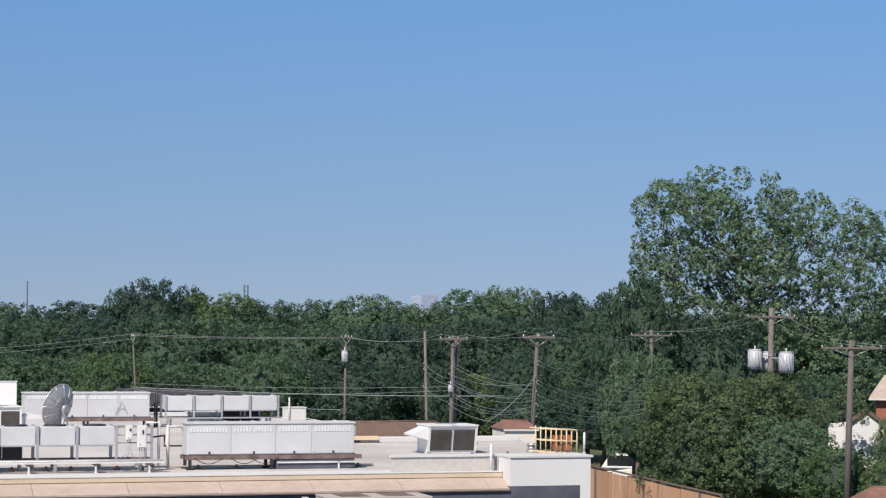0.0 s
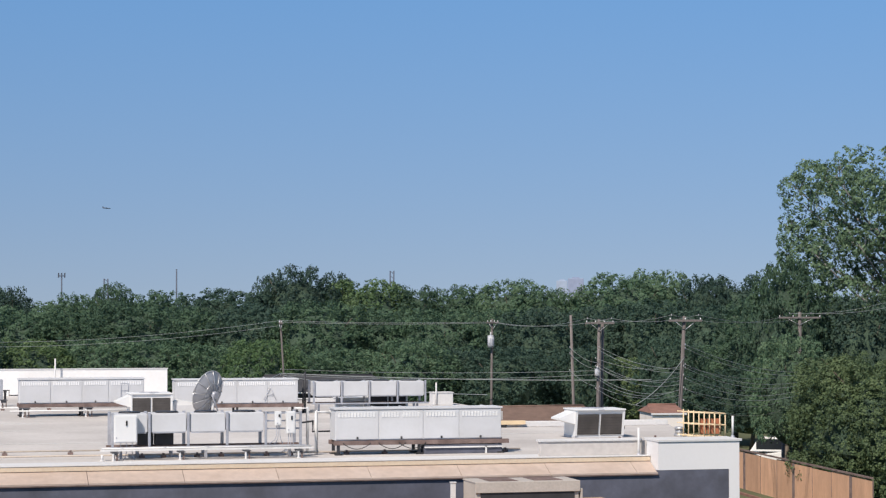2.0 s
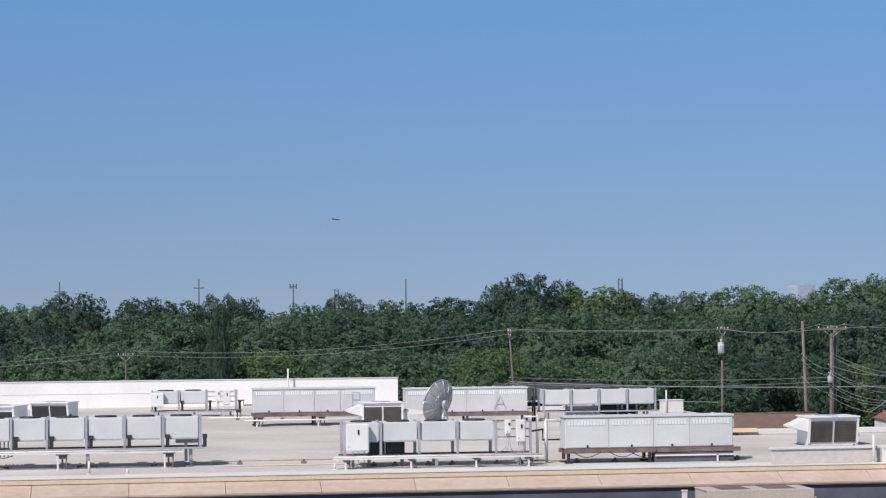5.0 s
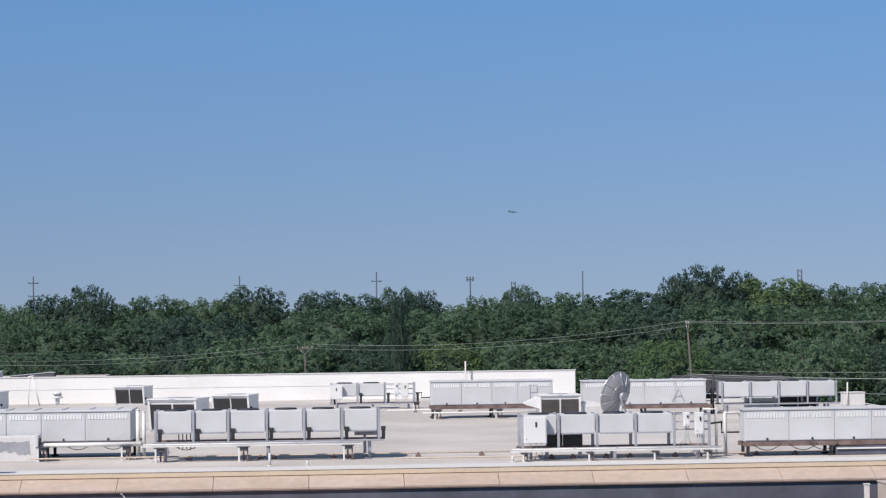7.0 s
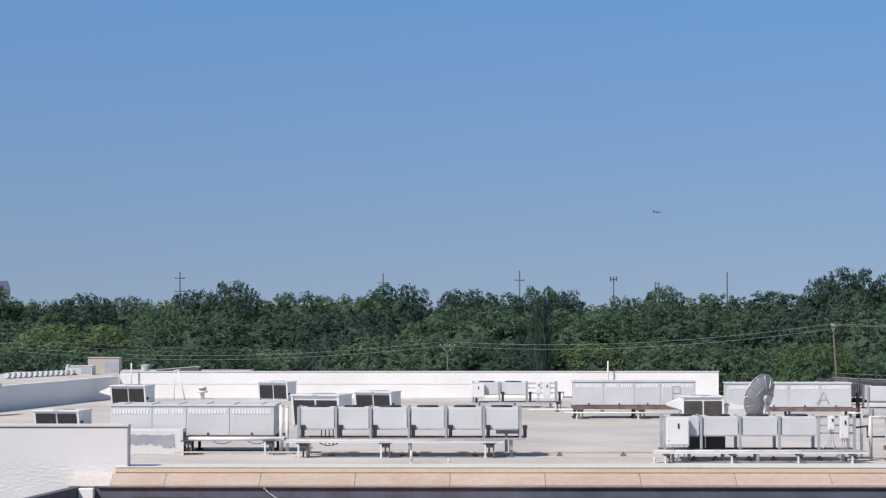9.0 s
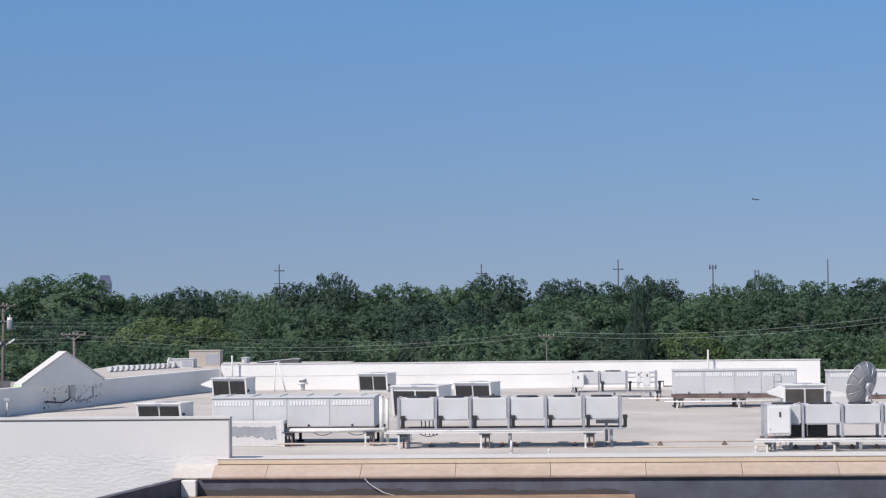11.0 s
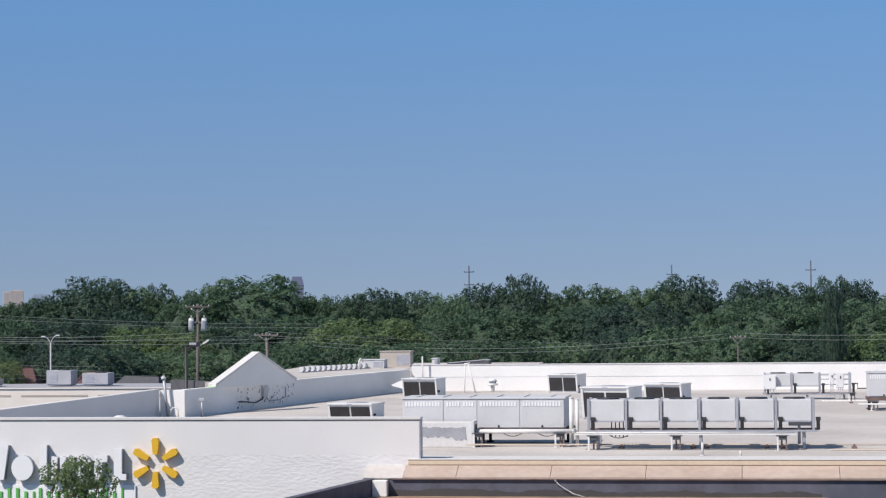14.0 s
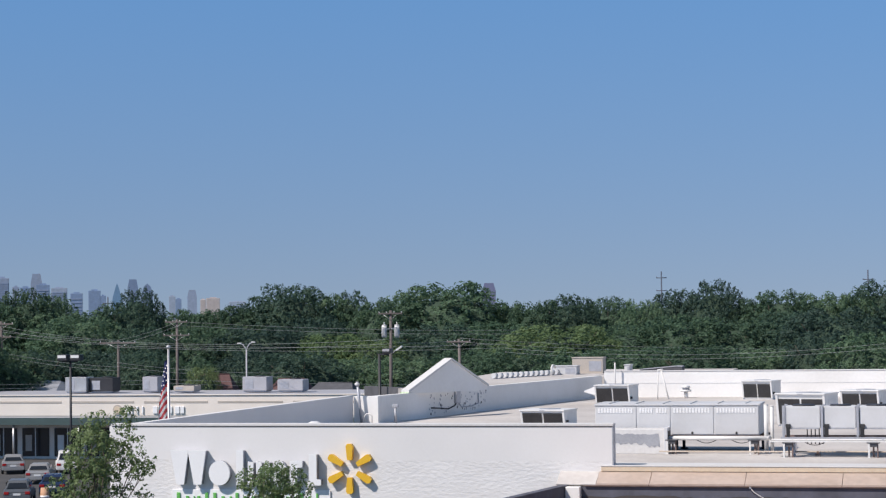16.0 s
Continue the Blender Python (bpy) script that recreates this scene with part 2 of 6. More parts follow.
def thing(name, place, label, category, group="", kind="", turn=0.0):
    """An empty at a thing's base."""
    ob = new(name)
    ob.empty_display_size = 0.3
    ob.matrix_basis = pose(*place, 0, 0, turn)
    return tagged(ob, label, category, group, kind)


def structure(name, bm, material, label, category):
    return tagged(mesh_ob(name, bm, material), label, category, kind="structure")


def B():
    return bmesh.new()


def box(bm, x0, x1, y0, y1, z0, z1, bevel=0.0):
    vs = [bm.verts.new((x, y, z)) for x in (x0, x1) for y in (y0, y1) for z in (z0, z1)]
    fs = [(0, 1, 3, 2), (4, 6, 7, 5), (0, 4, 5, 1), (2, 3, 7, 6), (0, 2, 6, 4), (1, 5, 7, 3)]
    faces = [bm.faces.new([vs[i] for i in f]) for f in fs]
    if bevel:
        edges = list({e for f in faces for e in f.edges})
        bmesh.ops.bevel(bm, geom=edges, offset=bevel, segments=2, affect="EDGES", profile=0.6)
    return bm


def bx(x0, x1, y0, y1, z0, z1, bevel=0.012):
    return box(B(), x0, x1, y0, y1, z0, z1, bevel)


def cyl(bm, p, q, r0, r1=None, n=10, caps=True):
    p, q = Vector(p), Vector(q)
    r1 = r0 if r1 is None else r1
    turn = (q - p).to_track_quat("Z", "Y")
    a, b = [], []
    for i in range(n):
        c = Vector((math.cos(2 * math.pi * i / n), math.sin(2 * math.pi * i / n), 0))
        a.append(bm.verts.new(p + turn @ (c * r0)))
        b.append(bm.verts.new(q + turn @ (c * r1)))
    for i in range(n):
        f = bm.faces.new((a[i], a[(i + 1) % n], b[(i + 1) % n], b[i]))
        f.smooth = True
    if caps:
        bm.faces.new(list(reversed(a)))
        bm.faces.new(b)
    return bm


def cy(p, q, r0, r1=None, n=10):
    return cyl(B(), p, q, r0, r1, n)


def tube(bm, pts, r, n=6):
    """One bent tube through all the points."""
    pts = [Vector(p) for p in pts]
    rings = []
    for i, p in enumerate(pts):
        d = (pts[min(i + 1, len(pts) - 1)] - pts[max(i - 1, 0)]).normalized()
        side = d.cross(Vector((0.31, 0.11, 0.94)))
        side = side.normalized() if side.length > 0.05 else d.cross(Vector((1, 0, 0))).normalized()
        up = side.cross(d)
        rings.append([bm.verts.new(p + (side * math.cos(2 * math.pi * k / n) + up * math.sin(2 * math.pi * k / n)) * r) for k in range(n)])
    for a, b in zip(rings, rings[1:]):
        shift = min(range(n), key=lambda s: sum((a[k].co - b[(k + s) % n].co).length for k in range(n)))
        for k in range(n):
            f = bm.faces.new((a[k], a[(k + 1) % n], b[(k + 1 + shift) % n], b[(k + shift) % n]))
            f.smooth = True
    bm.faces.new(rings[0]), bm.faces.new(list(reversed(rings[-1])))
    bmesh.ops.recalc_face_normals(bm, faces=bm.faces)
    return bm


def prism(bm, outline, y0, y1):
    """An outline in x and z, drawn from y0 to y1."""
    a = [bm.verts.new((x, y0, z)) for x, z in outline]
    b = [bm.verts.new((x, y1, z)) for x, z in outline]
    bm.faces.new(a)
    bm.faces.new(list(reversed(b)))
    for i in range(len(a)):
        j = (i + 1) % len(a)
        bm.faces.new((a[j], a[i], b[i], b[j]))
    bmesh.ops.recalc_face_normals(bm, faces=bm.faces)
    return bm


def slab(bm, outline, z0, z1):
    """An outline in x and y, from z0 to z1."""
    a = [bm.verts.new((x, y, z0)) for x, y in outline]
    b = [bm.verts.new((x, y, z1)) for x, y in outline]
    bm.faces.new(list(reversed(a)))
    bm.faces.new(b)
    for i in range(len(a)):
        j = (i + 1) % len(a)
        bm.faces.new((a[i], a[j], b[j], b[i]))
    bmesh.ops.recalc_face_normals(bm, faces=bm.faces)
    return bm


def wall_run(bm, p, q, thick, z0, z1):
    """A straight wall between two plan points, thickness to its left."""
    p, q = Vector(p), Vector(q)
    d = (q - p).normalized()
    s = Vector((-d.y, d.x)) * thick
    return slab(bm, [p, q, q + s, p + s], z0, z1)


# ---- ground and the store's shell ----
ROOF = 7.2
FRONT = 66.2
structure("ground", slab(B(), [(-4000, -400), (4000, -400), (4000, 4500), (-4000, 4500)], -0.5, 0.0), "ground", "dry grassy ground that reaches the horizon", "ground")
structure("parking_lot", slab(B(), [(-140, 20), (-28.5, 20), (-28.5, 150), (-45, 178), (-140, 178)], 0.0, 0.03), "asphalt", "grey asphalt parking lot in front of the shops", "parking lot")
structure("roof", slab(B(), [(-27.0, FRONT), (26.25, FRONT), (31.2, 85.3), (23.6, 85.3), (23.6, 98), (27.5, 98), (27.5, 108), (14.6, 122.3), (-20, 122.3), (-25.4, 92.4), (-26.6, 92.4)], ROOF - 0.4, ROOF), "membrane", "flat pale grey membrane roof with faint seams", "roof")
structure("wall_front", bx(-11.5, 25.95, 65.24, FRONT + 0.1, 0, 6.685, 0), "blue", "front wall painted slate blue, under a tan metal band", "wall")
structure("wall_east", wall_run(B(), (26.32, FRONT + 0.2), (31.2, 85.3), 0.3, 0, ROOF - 0.404), "white_wall", "plain white side wall of the store", "wall")
structure("wall_back", bx(-19.9, 14.35, 122.0, 122.35, 0.0, 8.66, 0.02), "white_wall", "long white parapet wall behind the roof", "wall")
structure("trim_wall_back", bx(-19.9, 14.38, 121.97, 122.4, 8.664, 8.72, 0.01), "white", "white metal cap along the parapet wall", "trim")
structure("trim_wall_seam", bx(-19.9, 5.0, 121.985, 122.0, 7.98, 8.0, 0), "panel", "thin grey flashing line on the parapet wall", "trim")
for k, (xa, xb, y) in enumerate(((-3.0, 2.4, 82.0), (0.4, 4.6, 86.5), (-1.0, 5.6, 92.0), (-14.0, -8.0, 84.0), (2.2, 8.6, 78.0), (19.0, 25.0, 80.0))):
    structure("roof_seam", slab(B(), [(xa, y), (xb, y + 0.05), (xb, y + 0.13), (xa, y + 0.16)], ROOF + 0.004, ROOF + 0.012), "white", "pale welded seam in the roof membrane", "roof seam")
# the white edge strip and the tan sloping band
structure("roof_edge_strip", bx(-10.9, 23.5, FRONT - 0.02, FRONT + 1.5, ROOF + 0.004, ROOF + 0.05, 0.01), "white", "white coated strip along the front roof edge", "roof edge")
band = thing("mansard_band", (0, 0, 0), "tan painted sloping metal band along the roof edge", "roof edge", kind="structure")
x_a, x_b, PITCH = -12.2, 23.5, 2.92
cuts = [x_a, -10.95, *[-9.3 + PITCH * k for k in range(12)]]
cuts = [c for c in cuts if c < x_b - 0.3] + [x_b]
for i, (xa, xb) in enumerate(zip(cuts, cuts[1:])):
    gap = 0.0 if i == 1 else 0.008
    b = B()
    v = [b.verts.new(c) for c in ((xa + gap, 65.2, 6.745), (xb - 0.008, 65.2, 6.745), (xb - 0.008, 66.0, 7.09), (xa + gap, 66.0, 7.09), (xa + gap, 65.21, 6.72), (xb - 0.008, 65.21, 6.72), (xb - 0.008, 66.1, 6.72), (xa + gap, 66.1, 6.72))]
    for f in ((0, 1, 2, 3), (0, 4, 5, 1), (4, 7, 6, 5), (3, 2, 6, 7), (0, 3, 7, 4), (1, 5, 6, 2)):
        b.faces.new([v[k] for k in f])
    part("metal_panel", b, "membrane" if i == 0 else "tan", band, "end panel painted off-white" if i == 0 else "")
    if i:
        part("lower_hem", bx(xa + gap, xb - 0.008, 65.17, 65.198, 6.725, 6.785, 0.006), "tan", band)
part("seam_backing", bx(x_a, x_b, 65.3, 66.05, 6.69, 6.715, 0), "tan_light", band)
part("top_trim", bx(-10.9, x_b, 65.95, FRONT - 0.03, 7.095, 7.235, 0.015), "tan_light", band, "pale tan edge trim")
# the shadow gap below the cap, drawn as a dark coloured strip
part("drip_groove", bx(-10.9, x_b, 65.955, FRONT - 0.06, 7.236, 7.246, 0), "rust", band, "thin dark strip that paints the shadow gap under the cap")
part("white_cap", bx(-10.9, x_b, 65.935, FRONT - 0.021, 7.247, 7.285, 0.008), "white", band, "white metal cap")
part("drip_edge", bx(x_a + 0.9, x_b, 65.16, 65.3, 6.69, 6.718, 0.005), "rust", band, "dark rusty drip edge")
# the raised parapet at the right end
structure("wall_front_right", prism(B(), [(23.52, 7.3), (23.52, 7.35), (23.52, 7.74), (26.32, 7.74), (26.32, 0.0), (25.96, 0.0), (25.96, 6.84), (23.52, 6.84)], 65.23, FRONT + 0.14), "sign_wall", "off-white parapet wall at the roof's corner", "wall")
structure("wall_front_right_back", bx(20.0, 23.7, 66.75, 67.0, 7.252, 7.71, 0.01), "membrane", "low off-white parapet behind the roof edge", "wall")
structure("blue_paint_field", bx(23.5, 25.95, 65.238, 65.5, 6.2, 6.836, 0), "blue", "slate blue painted field on the corner wall", "wall")
structure("trim_front_right", bx(23.5, 26.4, 65.19, FRONT + 0.4, 7.745, 7.82, 0.01), "white", "white metal cap on the corner parapet", "trim")
structure("trim_front_right_back", bx(19.95, 23.49, 66.7, 67.05, 7.714, 7.785, 0.01), "white", "white metal cap on the low parapet", "trim")
structure("wall_low_back", bx(23.4, 30.9, 84.5, 84.8, ROOF + 0.002, 7.43, 0.03), "white", "low white parapet at the roof's rear", "wall")
structure("wall_low_rear_step", bx(14.7, 22.0, 108, 108.3, ROOF + 0.002, 7.5, 0.03), "white", "low white parapet at the roof's rear", "wall")
# the sign wall, lower rough part set 3 cm behind
structure("wall_sign", bx(-27.2, -10.55, 66.0, 66.35, 7.41, 8.5, 0), "sign_wall", "smooth off-white parapet that carries the sign", "wall")
structure("wall_sign_lower", bx(-27.2, -10.55, 66.0, 66.35, 0.0, 7.41, 0.0), "rough_wall", "rough painted brick wall below the smooth parapet", "wall")
structure("trim_sign_wall", bx(-27.25, -10.5, 65.972, 66.45, 8.504, 8.58, 0.01), "white", "white metal cap on the sign parapet", "trim")
# the cap's thin shadow line, laid on as a dark grey strip
structure("trim_sign_shadow_gap", bx(-27.22, -10.52, 65.985, 66.0, 8.475, 8.503, 0), "roof_grey", "dark strip that paints the shade under the parapet cap", "trim")
structure("trim_sign_end", bx(-10.548, -10.50, 65.985, 66.4, 7.25, 8.5, 0.01), "post", "grey metal end trim of the parapet", "trim")
structure("wall_side_a", wall_run(B(), (-27.2, 66.45), (-26.5, 92.4), 0.3, 5.0, 8.48), "sign_wall", "side parapet in shade", "wall")
structure("wall_step", bx(-26.48, -25.35, 92.45, 92.8, 5.0, 8.44, 0.02), "white_wall", "short white parapet return in the sun", "wall")
structure("wall_side_b", wall_run(B(), (-25.35, 92.81), (-20.0, 121.9), 0.35, 5.0, 8.44), "white_wall", "long white parapet of the neighbouring unit, in shade", "wall")
structure("roof_neighbour", slab(B(), [(-29.5, 101), (-24.6, 101), (-21.2, 121), (-20.8, 140), (-30, 140)], 5.0, 5.5), "membrane", "pale flat roof of the neighbouring unit", "roof")
structure("roof_neighbour_strip", slab(B(), [(-27.6, 104.5), (-23.8, 104.5), (-20.9, 121), (-20.8, 134), (-28.5, 134)], 5.504, 8.36), "membrane", "pale raised roof area behind the parapet", "roof")
structure("wall_far_left", wall_run(B(), (-30.5, 108.5), (-25.6, 103.0), 0.4, 5.0, 8.36), "roof_grey", "dark edge of a roof behind the gable", "wall")
# low gravel roof in front, with its dark kerb
structure("roof_low_front", slab(B(), [(-12.6, 50), (2, 50), (2, 65.23), (-11.9, 65.23)], 5.9, 6.18), "brown_roof", "low brown gravel roof below the blue wall", "roof")
structure("roof_low_right", slab(B(), [(14, 58), (21, 58), (21, 63.5), (14, 63.5)], 5.9, 6.18), "brown_roof", "low roof that carries the beige unit", "roof")
structure("wall_low_right", bx(14, 21, 58, 63.5, 0, 5.9, 0), "blue", "slate blue lower storey under the low roof", "wall")
structure("wall_low_left", bx(-12.5, 2, 50, 65.22, 0, 5.9, 0), "blue", "slate blue lower storey under the gravel roof", "wall")
random.seed(21)
tar_x = [-11.38 + 0.24 * k for k in range(56)]
tar = [(x, 6.40 + 0.04 * math.sin(x * 1.9) + random.uniform(-0.035, 0.035) - 0.008 * (x + 11)) for x in tar_x]
structure("trim_low_flashing", prism(B(), [(tar_x[-1], 6.182), (tar_x[0], 6.182)] + tar, 65.222, 65.238), "tar", "ragged dark tar coat at the wall's foot", "trim")
structure("kerb_low_roof", wall_run(B(), (-12.0, 65.9), (-13.6, 56.0), 0.28, 5.9, 6.72), "blue", "dark grey roof kerb beside the white wall", "kerb")
structure("downpipe_block", bx(-11.86, -11.40, 64.9, 65.23, 6.184, 6.685, 0.03), "white_wall", "white block at the end of the tan band", "trim")


# ---- rooftop refrigeration plant ----
def cabinet(place, length, height, seams, depth=1.3, beam=0.18, leg=0.24, label="", vents=True, hatch=False, white_vents=True):
    """A long equipment cabinet on a rusty beam frame and short legs."""
    t = thing("equipment_cabinet", place, label, "rooftop unit", "refrigeration cabinets on the roof")
    zb = leg + beam
    body = part("body", bx(0, length, 0, depth, zb + 0.01, zb + height, 0.02), "panel", t)
    edges = [0, *seams, length]
    for a, b in zip(edges, edges[1:]):
        part("side_panel", bx(a + 0.018, b - 0.018, -0.022, -0.002, zb + 0.05, zb + height - 0.03, 0.006), "panel", body)
        part("latch", bx((a + b) / 2 - 0.03, (a + b) / 2 + 0.03, -0.05, -0.02, zb + 0.05, zb + 0.13, 0.006), "black", body)
    part("lid", bx(-0.04, length + 0.04, -0.05, depth + 0.04, zb + height + 0.002, zb + height + 0.06, 0.012), "panel", t, "grey sheet metal lid")
    n = 6
    for i in range(n):
        x = length * (i + 0.5) / n
        part("lid_seam", bx(x - 0.02, x + 0.02, -0.02, depth, zb + height + 0.061, zb + height + 0.085, 0.004), "panel", t)
    if vents:
        z1 = zb + height - 0.09
        for a, b in zip(edges, edges[1:]):
            n = max(6, int((b - a) / 0.115))
            w = (b - a - 0.2) / n
            for k in range(n):
                if k == n // 2 and a == edges[1]:
                    continue
                xa = a + 0.1 + k * w
                part("louvre_slot", box(B(), xa, xa + w * 0.62, -0.036, -0.0225, z1 - 0.16, z1), "vent_white" if white_vents else "panel_white", body)
    if hatch:
        x = length * 0.81
        for xa, xb, za, zt in ((x, x + 0.36, zb + 0.88, zb + 0.91), (x, x + 0.36, zb + 0.28, zb + 0.31), (x, x + 0.03, zb + 0.28, zb + 0.9), (x + 0.33, x + 0.36, zb + 0.28, zb + 0.9), (x, x + 0.36, zb + 0.56, zb + 0.58)):
            part("hatch_frame", bx(xa, xb, -0.04, -0.023, za, zt, 0.002), "post", body)
    part("beam", bx(-0.05, length + 0.25, -0.08, 0.08, leg, zb, 0.01), "rust", t, "rusty steel beam")
    part("beam", bx(-0.05, length + 0.25, depth - 0.16, depth, leg, zb, 0.01), "rust", t, "rusty steel beam")
    part("under_tray", bx(0.1, length - 0.1, 0.1, depth - 0.2, leg + 0.03, leg + 0.07, 0), "black", t)
    for x in (0.1, length * 0.5, length - 0.05):
        for y in (0.0, depth - 0.1):
            part("leg", bx(x - 0.05, x + 0.05, y - 0.05, y + 0.05, 0, leg, 0.008), "black_metal", t)
            part("foot", bx(x - 0.12, x + 0.12, y - 0.12, y + 0.12, 0, 0.05, 0.01), "black", t)
    return t


def condenser(place, xs, height, lift, box_depth=1.15, label="", bare_last=False, motors=True, feet=True):
    """An air-cooled condenser: sheet metal sections between posts, fans on top."""
    t = thing("air_condenser", place, label, "condenser", "condensers on the roof")
    L = xs[-1]
    for i, (a, b) in enumerate(zip(xs, xs[1:])):
        if bare_last and i == len(xs) - 2:
            for z in (lift + 0.05, lift + height * 0.5, lift + height - 0.06):
                part("open_rail", bx(a, b, 0.0, 0.05, z, z + 0.05, 0.006), "post", t)
            continue
        sec = part("section", bx(a + 0.06, b - 0.06, 0, box_depth, lift, lift + height, 0.03), "panel", t)
        b_ = B()
        cyl(b_, ((a + b) / 2, box_depth / 2, lift + height), ((a + b) / 2, box_depth / 2, lift + height + 0.05), (b - a) * 0.31, (b - a) * 0.28, 20)
        fan = part("fan_ring", b_, "black_metal", sec)
        part("drain_lip", bx(a + 0.1, b - 0.1, -0.015, 0.02, lift - 0.03, lift, 0.004), "post", sec)
    for x in xs:
        part("post", bx(x - 0.04, x + 0.04, -0.06, 0.03, 0, lift + height + 0.03, 0.01), "post", t)
        part("post", bx(x - 0.05, x + 0.05, box_depth - 0.03, box_depth + 0.06, 0, lift + height + 0.03, 0.01), "post", t)
        if motors:
            part("spring_foot", bx(x + 0.09, x + 0.21, -0.07, 0.02, 0.0, lift + 0.08, 0.01), "black", t)
            part("spring_cap", bx(x + 0.07, x + 0.23, -0.08, 0.02, lift + 0.02, lift + 0.14, 0.01), "dark", t)
    part("base_rail", bx(-0.1, L + 0.15, -0.08, 0.06, -0.06, 0.0, 0.008), "post", t)
    part("base_rail", bx(-0.1, L + 0.15, box_depth - 0.06, box_depth + 0.08, -0.06, 0.0, 0.008), "rust", t)
    if feet:
        for x in (0.3, L * 0.5, L - 0.3):
            for y in (0.4, box_depth - 0.05):
                part("leg", bx(x - 0.05, x + 0.05, y - 0.05, y + 0.05, -(place[2] - ROOF), -0.06, 0.008), "post", t)
    return t


def control_box(place, w, h, d=0.2, label="white enamel electrical box with conduits"):
    t = thing("control_box", place, label, "electrical box", "electrical boxes on the roof")
    part("case", bx(0, w, -d, 0, 0, h, 0.015), "panel_white", t)
    part("door", bx(0.03, w - 0.03, -d - 0.015, -d, 0.03, h - 0.03, 0.006), "panel_white", t)
    part("handle", bx(w * 0.5, w * 0.5 + 0.05, -d - 0.04, -d - 0.015, h * 0.62, h * 0.8, 0.005), "black", t)
    part("hinge", bx(0.05, 0.09, -d - 0.03, -d - 0.015, h * 0.15, h * 0.2, 0.003), "post", t)
    for x, reach in ((w * 0.3, -0.25), (w * 0.55, -0.12), (w * 0.8, 0.10)):
        part("conduit", tube(B(), [(x, -d / 2, 0), (x, -d / 2 - 0.01, -0.3), (x + reach * 0.25, -d / 2 - 0.03, -0.46), (x + reach, -d / 2 - 0.02, -0.6)], 0.014), "unit_grey", t)
    return t


def pipe_stand(place, h=0.35, label="small steel pipe stand on the roof"):
    t = thing("pipe_stand", place, label, "pipe stand", "pipe stands on the roof")
    k = 1.0 if h > 0.3 else 0.55
    part("leg", bx(-0.16 * k, -0.16 * k + 0.06, -0.06, 0.0, 0, h, 0.01), "pipe", t)
    part("leg", bx(0.17 * k - 0.05, 0.17 * k, 0.0, 0.05, 0, h, 0.01), "rust", t)
    part("leg", bx(-0.03, 0.03, 0.37, 0.43, 0, h, 0.01), "rust", t)
    part("saddle", bx(-0.20 * k, 0.22 * k, -0.08, 0.46, h, h + 0.03, 0.01), "roof_grey", t, "dark steel saddle")
    part("gusset", bx(-0.12 * k, 0.14 * k, -0.03, 0.03, h - 0.12 * k, h - 0.001, 0.01), "roof_grey", t)
    part("foot", bx(-0.16 * k - 0.02, -0.16 * k + 0.08, -0.08, 0.03, 0, 0.02, 0.005), "pipe", t)
    return t


def pipe_block(place):
    t = thing("pipe_block", place, "small black rubber pipe support block", "pipe support", "pipe blocks on the roof")
    part("block", bx(-0.09, 0.09, -0.08, 0.08, 0, 0.08, 0.015), "rust", t)
    part("clamp", bx(-0.04, 0.04, -0.03, 0.03, 0.08, 0.15, 0.01), "rust", t)
    return t


def leaning_box(x0, x1, y0, y1, z0, z1, h, lean, back=False):
    """A slab whose front (and back, unless told) follows a coil face that leans in towards its foot."""
    b = B()
    vs = [b.verts.new((x, y + (0 if back and y == y1 else lean * (1 - z / h)), z)) for z in (z0, z1) for y in (y0, y1) for x in (x0, x1)]
    for f in ((0, 1, 3, 2), (4, 6, 7, 5), (0, 4, 5, 1), (2, 3, 7, 6), (0, 2, 6, 4), (1, 5, 7, 3)):
        b.faces.new([vs[k] for k in f])
    bmesh.ops.recalc_face_normals(b, faces=b.faces)
    return b


